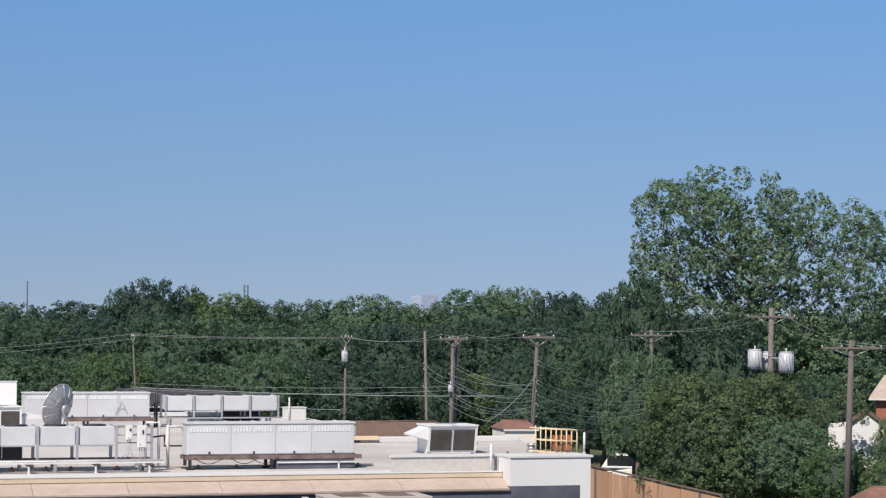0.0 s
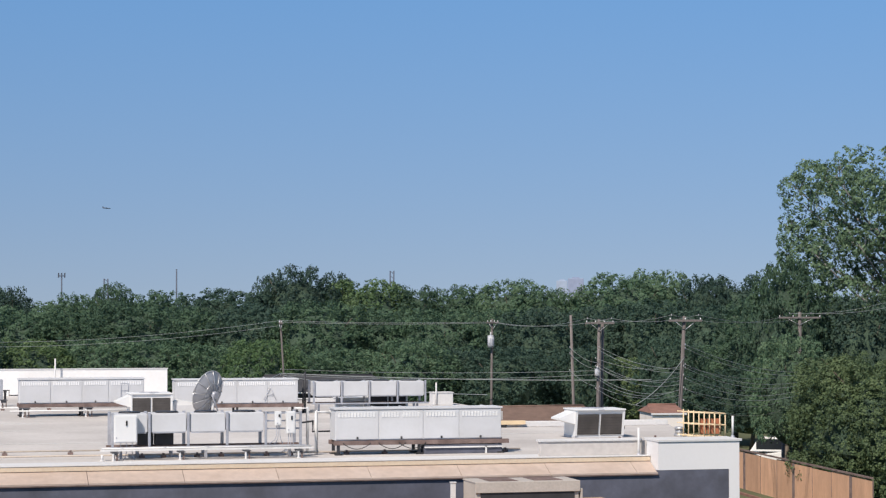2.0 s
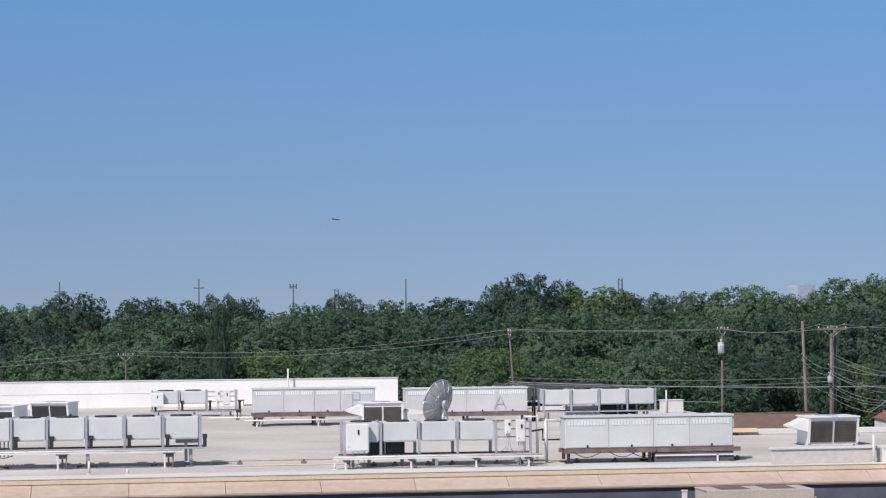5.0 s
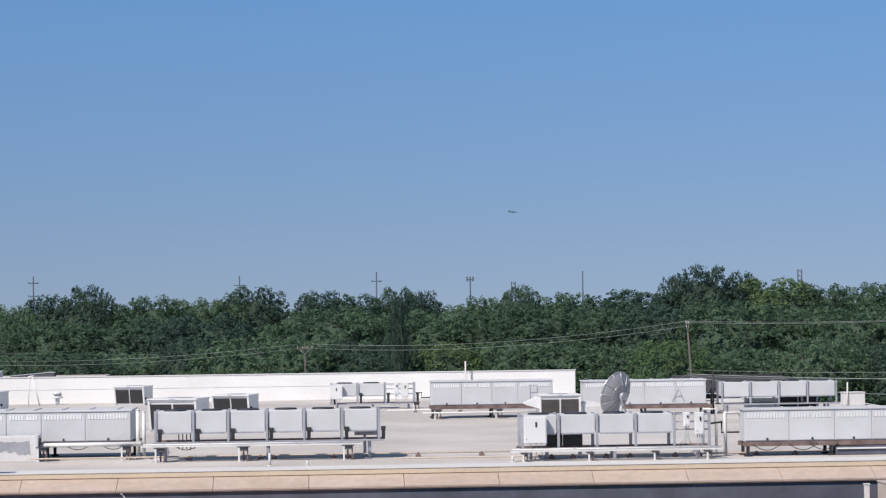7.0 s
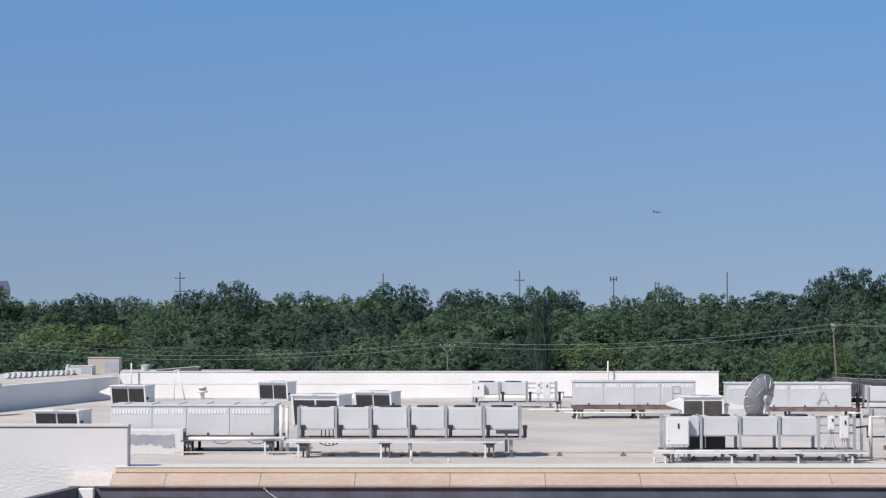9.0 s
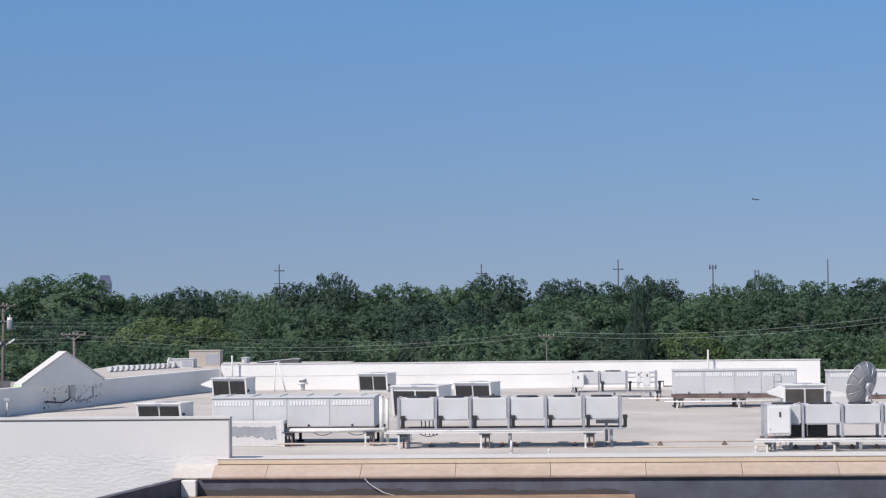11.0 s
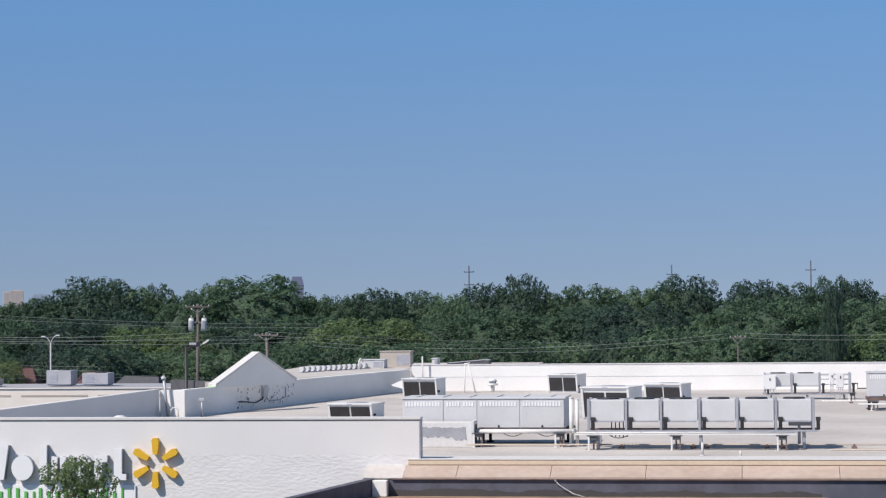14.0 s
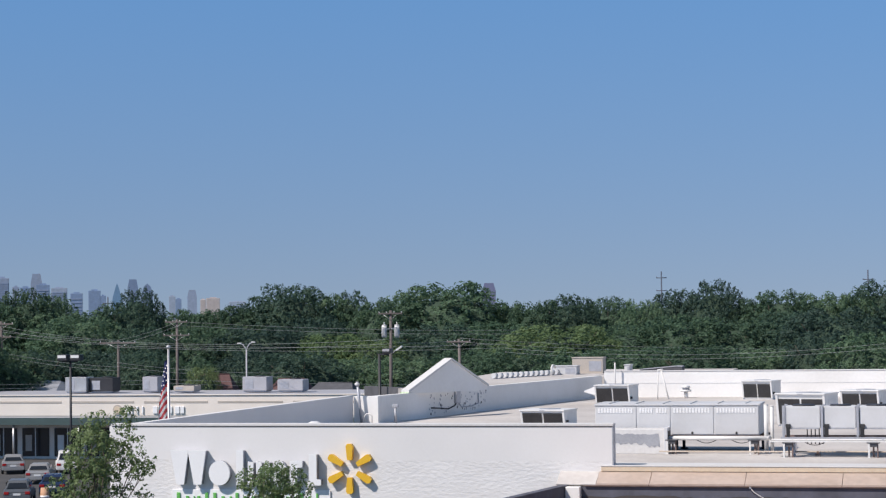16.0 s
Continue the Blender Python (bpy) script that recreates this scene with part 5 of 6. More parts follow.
house((34.0, 123.5, 0), 8.0, 7.0, 4.9, 1.15, 6, "cream", "roof_brown", "house with a low brown shingle roof")
house((38.7, 108.2, 0), 1.75, 3.0, 6.5, 0.38, -6, "cream", "roof_red", "cream shed with a red-brown roof", 0.1)
house((24.5, 150, 0), 9, 6, 6.2, 1.1, 0, "roof_dark", "roof_dark", "house with a dark roof behind the wires")
gable_house = thing("house", (67.3, 121.0, 0), "white clapboard house gable among trees", "house", "houses among the trees", turn=-29)
b = prism(B(), [(-2.0, 0), (1.4, 0), (1.4, 5.95), (0.35, 6.75), (-0.7, 5.95), (-2.0, 5.8)], 0, 5)
gable_wall = part("wall", b, "white_wall", gable_house)
for k in range(22):
    z = 3.8 + 0.13 * k
    part("clapboard", bx(-2.02, min(1.4, 0.35 + max(0.1, (6.75 - z) * 1.3)) if z > 5.95 else 1.42, -0.035, -0.002, z, z + 0.11, 0.004) if z < 5.9 else bx(0.35 - (6.75 - z) * 1.2, 0.35 + (6.75 - z) * 1.2, -0.035, -0.002, z, z + 0.11, 0.004), "white_wall", gable_wall)
part("roof", prism(B(), [(-0.95, 5.8), (0.35, 6.8), (1.65, 5.8), (1.65, 5.9), (0.35, 6.92), (-0.95, 5.9)], -0.25, 5.2), "roof_brown", gable_house)
part("gable_vent", cy((0.35, -0.07, 6.15), (0.35, -0.04, 6.15), 0.2, n=14), "unit_grey", gable_wall)
house((73.6, 130.2, 0), 7, 6, 7.3, 1.5, -30, "brick", "tan", "brick house half hidden by trees")
house((55.6, 99.0, 0), 8, 6, 2.5, 1.1, -20, "brick", "roof_red", "low house with a red roof")
house((-69.2, 185.4, 0), 4.2, 4.5, 4.7, 2.15, 10, "brick", "roof_maroon", "brick house with a maroon roof")
house((-61.3, 185.4, 0), 3.5, 4.5, 4.7, 1.7, 4, "brick", "roof_maroon", "brick house with a low maroon roof")
house((-57.3, 185.4, 0), 3.8, 4.5, 5.15, 0.85, 4, "brick", "roof_grey", "brick house with a grey roof", 0.3)

house((-96, 188.0, 0), 12.5, 6, 5.3, 0.9, 0, "panel", "post", "low building with a grey metal roof")
TURN = 0.0
shop = thing("shop_building", (-104.0, 172.0, 0), "cream strip of shops with a dark awning", "shops", turn=TURN)
sw = part("fascia", bx(0, 66, 0, 12, 3.75, 5.5, 0.03), "cream", shop)
for k in range(9):
    part("recess_panel", bx(2.5 + k * 6.7, 8.3 + k * 6.7, -0.03, -0.003, 4.85, 5.02, 0.01), "beige", sw)
part("parapet_cap", bx(-0.1, 66.1, -0.1, 0.3, 5.501, 5.58, 0.02), "cream", shop)
part("roof_deck", bx(0, 66, 0.31, 12, 5.501, 5.52, 0), "unit_grey", shop)
part("awning", bx(0, 66, -2.6, -0.02, 3.15, 3.5, 0.03), "awning", shop, "dark green awning")
part("awning_edge", bx(0, 66, -2.68, -2.61, 3.1, 3.72, 0.02), "awning", shop)
lamps = part("light_strip", bx(0, 66, -2.7, -2.682, 3.74, 3.84, 0), "white", shop)
back = part("shop_wall", bx(0, 66, 0.3, 12, 0, 3.749, 0), "cream", shop)
for k in range(21):
    win = part("shop_window", bx(0.6 + k * 3, 3.1 + k * 3, 0.24, 0.298, 0.25, 2.7, 0), "glass_dark", back)
    part("mullion", bx(1.8 + k * 3, 1.88 + k * 3, 0.2, 0.239, 0.25, 2.7, 0), "steel", win)
    part("poster", bx(0.9 + k * 3, 1.5 + k * 3, 0.22, 0.239, 0.7, 2.1, 0), "panel_white" if k % 2 else "beige", win)
for k in range(11):
    part("column", cy((1 + k * 6, -2.4, 0), (1 + k * 6, -2.4, 3.15), 0.1), "steel", shop)
ss = thing("shop_sign", (-104.0 + 33.6 * math.cos(radians(TURN)), 172.0 + 21.2 * math.sin(radians(TURN)), 3.9), "row of white raised sign bars with a round emblem", "sign", turn=TURN)
part("emblem", cy((0.0, -0.1, 0.38), (0.0, -0.005, 0.38), 0.42, n=20), "beige", ss)
part("emblem_rim", cy((0.0, -0.13, 0.38), (0.0, -0.101, 0.38), 0.3, n=20), "tan_light", ss)
for k, w in enumerate((0.42, 0.16, 0.16, 0.16, 0.0, 0.5, 0.5, 0.4, 0.3, 0.5, 0.42)):
    if w:
        x = 0.75 + k * 0.5
        part("sign_bar", bx(x, x + w * 0.8, -0.12, -0.005, 0.05, 0.66, 0.03), "sign_white", ss)
for (u, v, w, h, m) in ((27.0, 4, 2.0, 2.2, "steel"), (29.1, 4.5, 2.2, 2.1, "black_metal"), (33.9, 5, 1.4, 2.2, "unit_grey"), (43.2, 5, 2.2, 2.1, "unit_grey"), (46.4, 5, 2.3, 1.7, "unit_grey"), (37.0, 4.5, 1.9, 0.9, "beige")):
    x, y = -104.0 + u * math.cos(radians(TURN)) - v * math.sin(radians(TURN)), 172.0 + u * math.sin(radians(TURN)) + v * math.cos(radians(TURN))
    b = thing("rooftop_unit", (x, y, 5.6), "boxy air conditioner on the shop roof", "air conditioner", "units on the shop roof", turn=TURN)
    part("case", bx(0, w, 0, 1.8, 0.1, h * 0.62, 0.03), m, b)
    part("curb", bx(0.1, w - 0.1, 0.1, 1.7, 0, 0.099, 0), "post", b)
    part("grille", bx(w * 0.1, w * 0.45, -0.02, -0.002, 0.25, h * 0.5, 0), "post", b)
    part("fan", cy((w * 0.6, 0.9, h * 0.62), (w * 0.6, 0.9, h * 0.62 + 0.08), 0.5, n=16), "black_metal", b)


def car(place, turn, paint, label, tall=0.0):
    """A car seen from behind: body, cabin, glass, lamps and wheels. Its nose points to +y."""
    t = thing("car", place, label, "car", "parked cars", turn=turn)
    b = B()
    prof = [(-2.2, 0.35), (-2.25, 0.75), (-2.15, 0.98 + tall * 0.3), (-1.5, 1.02 + tall * 0.3), (1.0, 0.95), (2.1, 0.78), (2.25, 0.5), (2.2, 0.3)]
    a, c = [b.verts.new((-0.88, y, z)) for y, z in prof], [b.verts.new((0.88, y, z)) for y, z in prof]
    b.faces.new(a), b.faces.new(list(reversed(c)))
    for i in range(len(a)):
        j = (i + 1) % len(a)
        b.faces.new((a[j], a[i], c[i], c[j]))
    bmesh.ops.recalc_face_normals(b, faces=b.faces)
    bmesh.ops.bevel(b, geom=b.edges[:], offset=0.08, segments=2, affect="EDGES")
    body = part("body", b, paint, t)
    b = B()
    y0 = -2.0 if tall else -1.55
    zr, zb = 1.45 + tall, 0.98 + tall * 0.3
    vs = [b.verts.new(q) for q in ((-0.8, y0, zb), (0.8, y0, zb), (0.8, 1.0, zb), (-0.8, 1.0, zb), (-0.62, y0 + 0.45, zr), (0.62, y0 + 0.45, zr), (0.62, 0.3, zr), (-0.62, 0.3, zr))]
    for f in ((0, 1, 5, 4), (1, 2, 6, 5), (2, 3, 7, 6), (3, 0, 4, 7), (4, 5, 6, 7), (3, 2, 1, 0)):
        b.faces.new([vs[k] for k in f])
    bmesh.ops.bevel(b, geom=b.edges[:], offset=0.06, segments=2, affect="EDGES")
    part("cabin", b, paint, t)
    part("rear_window", prism(B(), [(-0.66, zb + 0.06), (0.66, zb + 0.06), (0.54, zr - 0.07), (-0.54, zr - 0.07)], -0.01, 0.0), "glass_dark", body).matrix_basis = pose(0, y0 + 0.02, 0, 0, 0, 0) @ Matrix.Translation((0, 0, zb)) @ Matrix.Rotation(-math.atan2(0.45, zr - zb), 4, "X") @ Matrix.Translation((0, -0.03, -zb))
    for s in (-1, 1):
        part("side_window", bx(s * 0.76 - 0.01, s * 0.76 + 0.01, y0 + 0.5, 0.5, zb + 0.08, zr - 0.12, 0), "glass_dark", body)
        part("tail_lamp", bx(s * 0.68 - 0.16, s * 0.68 + 0.16, -2.27, -2.2, 0.68, 0.86, 0.02), "red_lamp", body)
        for y in (-1.35, 1.4):
            wheel = part("wheel", cy((s * 0.74, y, 0.32), (s * 0.92, y, 0.32), 0.32, n=16), "black", t)
            part("rim", cy((s * 0.92, y, 0.32), (s * 0.93, y, 0.32), 0.2, n=12), "steel", wheel)
    part("bumper", bx(-0.86, 0.86, -2.33, -2.2, 0.35, 0.6, 0.03), paint, body)
    part("plate_bar", bx(-0.24, 0.24, -2.35, -2.33, 0.62, 0.76, 0), "panel_white", body)
    return t


car((-72.9, 156.4, 0.03), 25, "silver", "silver-beige sedan parked before the shops")
car((-66.4, 147.2, 0.03), 18, "silver", "silver sedan parked in the lot")
car((-68.6, 157.0, 0.03), 25, "car_white", "white sport utility car before the shops", 0.3)
car((-60.8, 137.0, 0.03), 20, "car_blue", "navy blue car parked in the lot")
car((-60.6, 131.0, 0.03), 20, "car_grey", "dark grey car parked in the lot", 0.1)
car((63.4, 152.2, 0.0), 62, "car_white", "white van parked behind the fence", 0.9)
b = thing("traffic_barrel", (-58.6, 130.5, 0.03), "orange and white traffic barrel in the lot", "barrel")
part("drum", cy((0, 0, 0), (0, 0, 1.0), 0.32, 0.26, 16), "orange", b)
part("band", cy((0, 0, 0.35), (0, 0, 0.5), 0.315, 0.31, 16), "sign_white", b)

# fence of orange boards
fence = thing("fence", (52.4, 110.0, 0), "weathered orange plywood fence with dark posts", "fence")
fd = Vector((2.4, 27.0)).normalized()
for k in range(8):
    p, q = fd * (k * 3.45 + 0.01), fd * (k * 3.45 + 3.44)
    part("board", wall_run(B(), p, q, 0.05, 0.0, 2.46 + 0.05 * math.sin(k * 2.1)), "orange", fence)
    wide = 0.3 if k % 3 == 1 else 0.03
    part("post", bx(p.x - 0.06, p.x - 0.01, p.y - wide, p.y + wide, 0, 2.5, 0.005), "rust", fence)
part("top_rail", wall_run(B(), fd * 0, fd * 27.6, 0.12, 2.56, 2.66), "rust", fence)
structure("kerb_fence", wall_run(B(), (50.9, 108), (53.3, 136), 0.2, 0, 0.15), "roof_red", "red painted kerb before the fence", "kerb")
b = thing("tarpaulin_stack", (62.6, 146.0, 0), "tall dark blue tarpaulin-covered stack", "stack")
part("cover", bx(0, 1.0, 0, 1.0, 0, 4.3, 0.08), "navy_tarp", b)
part("strap", bx(-0.01, 1.01, -0.01, 1.01, 2.0, 2.06, 0), "black", b)


# ---- trees ----
def unit(v):
    return v / np.linalg.norm(v, axis=1)[:, None]


def crown_mesh(name, lumps, clumps, leaves, size, material, seed, clump_r=0.42, lowest=-0.55):
    """Boughs carry small rounded clumps, and each clump carries its own leaves, turned outwards."""
    rng = np.random.default_rng(seed)
    L = np.array(lumps)
    n = clumps * 3
    pick = rng.choice(len(L), size=n, p=L[:, 3] ** 2 / (L[:, 3] ** 2).sum())
    d = unit(rng.normal(size=(n, 3)))
    d[:, 2] = np.where(d[:, 2] < lowest, -d[:, 2], d[:, 2])
    squash = np.stack([np.ones(n), np.ones(n), L[pick, 4]], 1)
    c = L[pick, :3] + d * squash * (L[pick, 3] * rng.uniform(0.80, 1.04, n))[:, None]
    # a clump deep inside another bough is left out
    away = (c[:, None, :] - L[None, :, :3]) / np.stack([L[:, 3], L[:, 3], L[:, 3] * L[:, 4]], 1)[None]
    keep = np.where(((away ** 2).sum(2) < 0.55).sum(1) == 0)[0][:clumps]
    c, d = c[keep], d[keep]
    k = len(c)
    cr = clump_r * rng.uniform(0.55, 1.3, k)
    up = unit(d + np.array([0, 0, 0.35]))
    e = unit(rng.normal(size=(k, leaves, 3)).reshape(-1, 3) * 0.75 + np.repeat(up, leaves, 0) * 0.8)
    at = np.repeat(c, leaves, 0) + e * (np.repeat(cr, leaves) * rng.uniform(0.55, 1.05, k * leaves))[:, None]
    nrm = unit(e + np.repeat(up, leaves, 0) * 0.35 + rng.normal(size=e.shape) * 0.28)
    u = unit(np.cross(nrm, rng.normal(size=e.shape)))
    v = np.cross(nrm, u)
    s = size * rng.uniform(0.6, 1.4, k * leaves)[:, None]
    tri = np.stack([at - u * s, at + v * s * 0.9 + nrm * s * 0.2, at + u * s * 0.8 - v * s * 0.35], 1).reshape(-1, 3)
    me = bpy.data.meshes.new(name)
    me.from_pydata(tri.tolist(), [], np.arange(len(tri)).reshape(-1, 3).tolist())
    me.materials.append(M[material])
    return me


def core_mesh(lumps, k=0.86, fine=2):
    """Solid hearts of a crown's larger boughs, uneven; their dark green holds the painted inner shade."""
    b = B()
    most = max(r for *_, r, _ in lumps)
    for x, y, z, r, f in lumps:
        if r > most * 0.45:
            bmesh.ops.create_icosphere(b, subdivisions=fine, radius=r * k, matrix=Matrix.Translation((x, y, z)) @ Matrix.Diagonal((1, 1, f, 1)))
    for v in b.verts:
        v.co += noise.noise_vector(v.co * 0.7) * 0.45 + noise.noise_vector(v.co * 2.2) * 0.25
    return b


def round_lumps(seed, height, radius, base, n, ragged=0.12, small=0.11, large=0.21):
    """Many boughs over the outside of a broad crown between base and height, with shallow bays and shoulders."""
    random.seed(seed)
    mid, half = (height + base) / 2, (height - base) / 2
    out = [(0, 0, mid, radius * 0.78, half / radius * 0.98)]
    bays = [(random.uniform(0, 2 * math.pi), random.uniform(-0.5, 1.3), random.uniform(-ragged, ragged * 0.7)) for k in range(10)]
    for k in range(n):
        e = math.asin(-0.7 + 1.68 * (k + 0.5) / n)
        a = k * 2.39996 + random.uniform(-0.5, 0.5)
        r = radius * random.uniform(small, large)
        q = 1 + random.uniform(-ragged, ragged) * 0.35
        for ba, be, deep in bays:
            q += deep * math.exp(-(((a - ba + math.pi) % (2 * math.pi) - math.pi) ** 2 + (e - be) ** 2) * 3.0)
        side = math.cos(e) ** 0.75 * (radius - r) * q
        out.append((math.cos(a) * side, math.sin(a) * side, mid + math.sin(e) * (half - r) * min(1.0, q), r, random.uniform(0.75, 0.95)))
    return out


def trunk_mesh(height, r, limbs, seed, spread):
    random.seed(seed)
    b = B()
    pts = [Vector((random.uniform(-0.15, 0.15) * k, random.uniform(-0.15, 0.15) * k, height * k / 4)) for k in range(5)]
    for k in range(4):
        cyl(b, pts[k], pts[k + 1], r * (1 - 0.17 * k), r * (1 - 0.17 * (k + 1)), 9)
    for k in range(limbs):
        a = 2 * math.pi * k / limbs + random.uniform(-0.4, 0.4)
        p = pts[2].lerp(pts[4], random.random())
        m = p + Vector((math.cos(a) * spread * 0.5, math.sin(a) * spread * 0.5, height * 0.22))
        q = m + Vector((math.cos(a) * spread * 0.4, math.sin(a) * spread * 0.4, height * random.uniform(0.15, 0.35)))
        cyl(b, p, m, r * 0.4, r * 0.26, 7)
        cyl(b, m, q, r * 0.26, r * 0.08, 6)
    return b


def limb_mesh(height, r, lumps, every, seed):
    """A forking trunk whose limbs run out to the boughs of an open crown."""
    random.seed(seed)
    b = B()
    pts = [Vector((0.25 * math.sin(k), 0.2 * math.cos(k * 1.7), height * k / 5)) for k in range(6)]
    for k in range(5):
        cyl(b, pts[k], pts[k + 1], r * (1 - 0.15 * k), r * (1 - 0.15 * (k + 1)), 10)
    for x, y, z, lr, f in lumps[::every]:
        q = Vector((x, y, z))
        p = pts[0].lerp(pts[5], min(0.98, max(0.28, (z - 0.45 * math.hypot(x, y) - 2) / height)))
        m = p.lerp(q, 0.5) + Vector((random.uniform(-0.5, 0.5), random.uniform(-0.5, 0.5), random.uniform(-0.6, 0.1)))
        cyl(b, p, m, r * 0.30, r * 0.2, 7)
        cyl(b, m, q, r * 0.2, r * 0.07, 6)
        for j in range(3):
            w = Vector((random.uniform(-1, 1), random.uniform(-1, 1), random.uniform(0.1, 1.1)))
            cyl(b, q.lerp(m, 0.15 * j), q + w * lr, r * 0.08, r * 0.03, 5)
    return b


def tree(seed, height, radius, lumps, clumps, leaves, size, material, label, bark="bark", core=0.86, trunk_r=0.3, clump_r=0.42, fine=1, every=0, lowest=-0.55):
    t = thing("tree", (0, 0, -60), label, "tree", "trees behind the roofs")
    part("trunk", limb_mesh(height * 0.72, trunk_r, lumps, every, seed) if every else trunk_mesh(height * 0.6, trunk_r, 7, seed, radius * 0.7), bark, t)
    crown = new("crown", crown_mesh("crown", lumps, clumps, leaves, size, material, seed, clump_r, lowest))
    crown.parent = t
    # an added solid body inside the leaves, coloured as deep shade
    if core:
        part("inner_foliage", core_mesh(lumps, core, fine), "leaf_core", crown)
    return t


KINDS, TALL = [], []
for i, (m, words, boughs, ragged) in enumerate((
        ("leaf", "broad green oak tree with dense lumpy foliage", 105, 0.16), ("leaf", "full green tree with rounded boughs", 90, 0.10), ("leaf_dark", "dark green oak with a dense crown", 115, 0.14),
        ("leaf", "green tree with an uneven crown", 95, 0.24), ("leaf_light", "fresh yellow-green tree with soft foliage", 120, 0.10), ("leaf_dark", "dark spreading tree with deep shade", 95, 0.20))):
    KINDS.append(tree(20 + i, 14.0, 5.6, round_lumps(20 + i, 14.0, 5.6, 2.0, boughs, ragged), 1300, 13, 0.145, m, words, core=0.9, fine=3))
    TALL.append(max(v.co.z for c in KINDS[-1].children if c.name.startswith("crown") for v in c.data.vertices) - 0.25)
WIDTH = 5.6
used = set()


def plant(kind, az, dist, top, width):
    """A tree of a kind, by bearing and distance from the standpoint, with the height of its top and its crown's half width."""
    a = radians(az)
    m = pose(dist * math.sin(a), dist * math.cos(a), 0, 0, 0, random.uniform(0, 360)) @ Matrix.Diagonal((width / WIDTH, width / WIDTH, top / TALL[kind], 1))
    if kind not in used:
        used.add(kind)
        KINDS[kind].matrix_basis = m
        return KINDS[kind]
    return copy_thing(KINDS[kind], m @ Matrix.Diagonal([1 / k for k in KINDS[kind].scale] + [1]))


random.seed(3)
# the wood behind the roofs, tier by tier: bearing, rise of the top over the eye per metre, half width per metre, kind
SKY_WEST = [(-25.31, 0.0097, 0.0096, 1), (-24.65, 0.0145, 0.0106, 0), (-23.91, 0.0123, 0.0074, 3), (-23.4, 0.0041, 0.0154, 0), (-22.14, 0.0083, 0.0101, 5), (-21.69, 0.0145, 0.0096, 2), (-20.2, 0.0045, 0.0106, 1), (-19.38, 0.0048, 0.0106, 3),
            (-18.62, 0.0073, 0.0127, 0), (-17.71, 0.0156, 0.0138, 5), (-16.73, 0.0109, 0.0101, 1), (-16.05, 0.0121, 0.009, 2), (-15.14, 0.0085, 0.0106, 0), (-14.42, 0.0120, 0.0101, 3), (-13.37, 0.0157, 0.0185, 0)]
SKY_MIDDLE = [(-11.74, 0.0063, 0.0074, 3), (-11.0, 0.0062, 0.0096, 0), (-10.17, 0.0092, 0.0096, 5), (-9.12, 0.008, 0.0088, 1), (-8.22, 0.0063, 0.008, 0), (-7.31, 0.0109, 0.009, 5), (-6.32, 0.015, 0.0122, 2), (-5.27, 0.0066, 0.009, 1),
              (-4.58, 0.0099, 0.0117, 0), (-3.54, 0.0089, 0.010, 3), (-2.61, 0.0090, 0.0085, 0), (-1.88, 0.0138, 0.0149, 2), (-0.1, 0.0114, 0.0093, 5), (0.88, 0.0097, 0.0106, 5), (1.93, 0.0128, 0.0074, 5), (2.65, 0.0108, 0.0064, 5)]
SKY_EAST = [(4.34, 0.008, 0.0111, 3), (5.25, 0.0129, 0.0042, 1), (6.45, 0.009, 0.0133, 0), (8.17, 0.0100, 0.0175, 5), (9.4, 0.0161, 0.0074, 2), (10.21, 0.021, 0.0154, 2), (11.19, 0.0177, 0.0066, 2), (12.02, 0.0144, 0.0146, 4), (13.22, 0.012, 0.0119, 1),
            (14.58, 0.0117, 0.0133, 0), (15.95, 0.0146, 0.0133, 1), (16.75, 0.0098, 0.0120, 3), (17.55, 0.0100, 0.0120, 0), (18.91, 0.0174, 0.0159, 1), (19.82, 0.0188, 0.0119, 0), (21.03, 0.0164, 0.0085, 5), (21.94, 0.0162, 0.0133, 5)]
MID_WEST = [(-23.26, 0.0015, 0.0154, 1), (-21.63, -0.0036, 0.0146, 2), (-19.98, -0.0032, 0.0133, 3), (-18.63, -0.0035, 0.0154, 5), (-16.96, 0.0001, 0.0154, 2), (-16.48, -0.0079, 0.0127, 4), (-15.53, -0.0108, 0.0119, 4), (-14.47, -0.0084, 0.0127, 0),
            (-13.59, -0.0041, 0.0159, 5), (-12.1, -0.003, 0.0150, 3), (-10.48, -0.0049, 0.0191, 4), (-8.68, -0.0045, 0.0159, 3), (-7.16, -0.001, 0.0154, 0), (-5.8, -0.0023, 0.0159, 1), (-4.28, -0.0002, 0.0164, 5)]
MID_EAST = [(-3.13, 0.0016, 0.0159, 5), (-0.99, -0.0026, 0.0133, 0), (0.13, 0.0043, 0.0164, 3), (1.17, 0.001, 0.0133, 1), (2.98, 0.0018, 0.0146, 0), (4.34, 0.0, 0.0146, 3), (5.7, 0.0044, 0.0164, 1), (7.13, 0.0016, 0.0133, 0), (9.04, 0.0029, 0.0159, 5),
            (10.67, 0.0047, 0.0159, 1), (12.48, 0.0021, 0.0159, 0), (13.98, 0.0015, 0.0146, 3), (15.35, 0.0004, 0.0146, 1), (16.71, 0.0014, 0.0146, 5), (18.23, 0.0022, 0.0146, 2), (19.75, 0.0051, 0.0159, 5), (21.34, 0.0021, 0.0159, 2), (22.4, 0.0054, 0.0133, 0)]
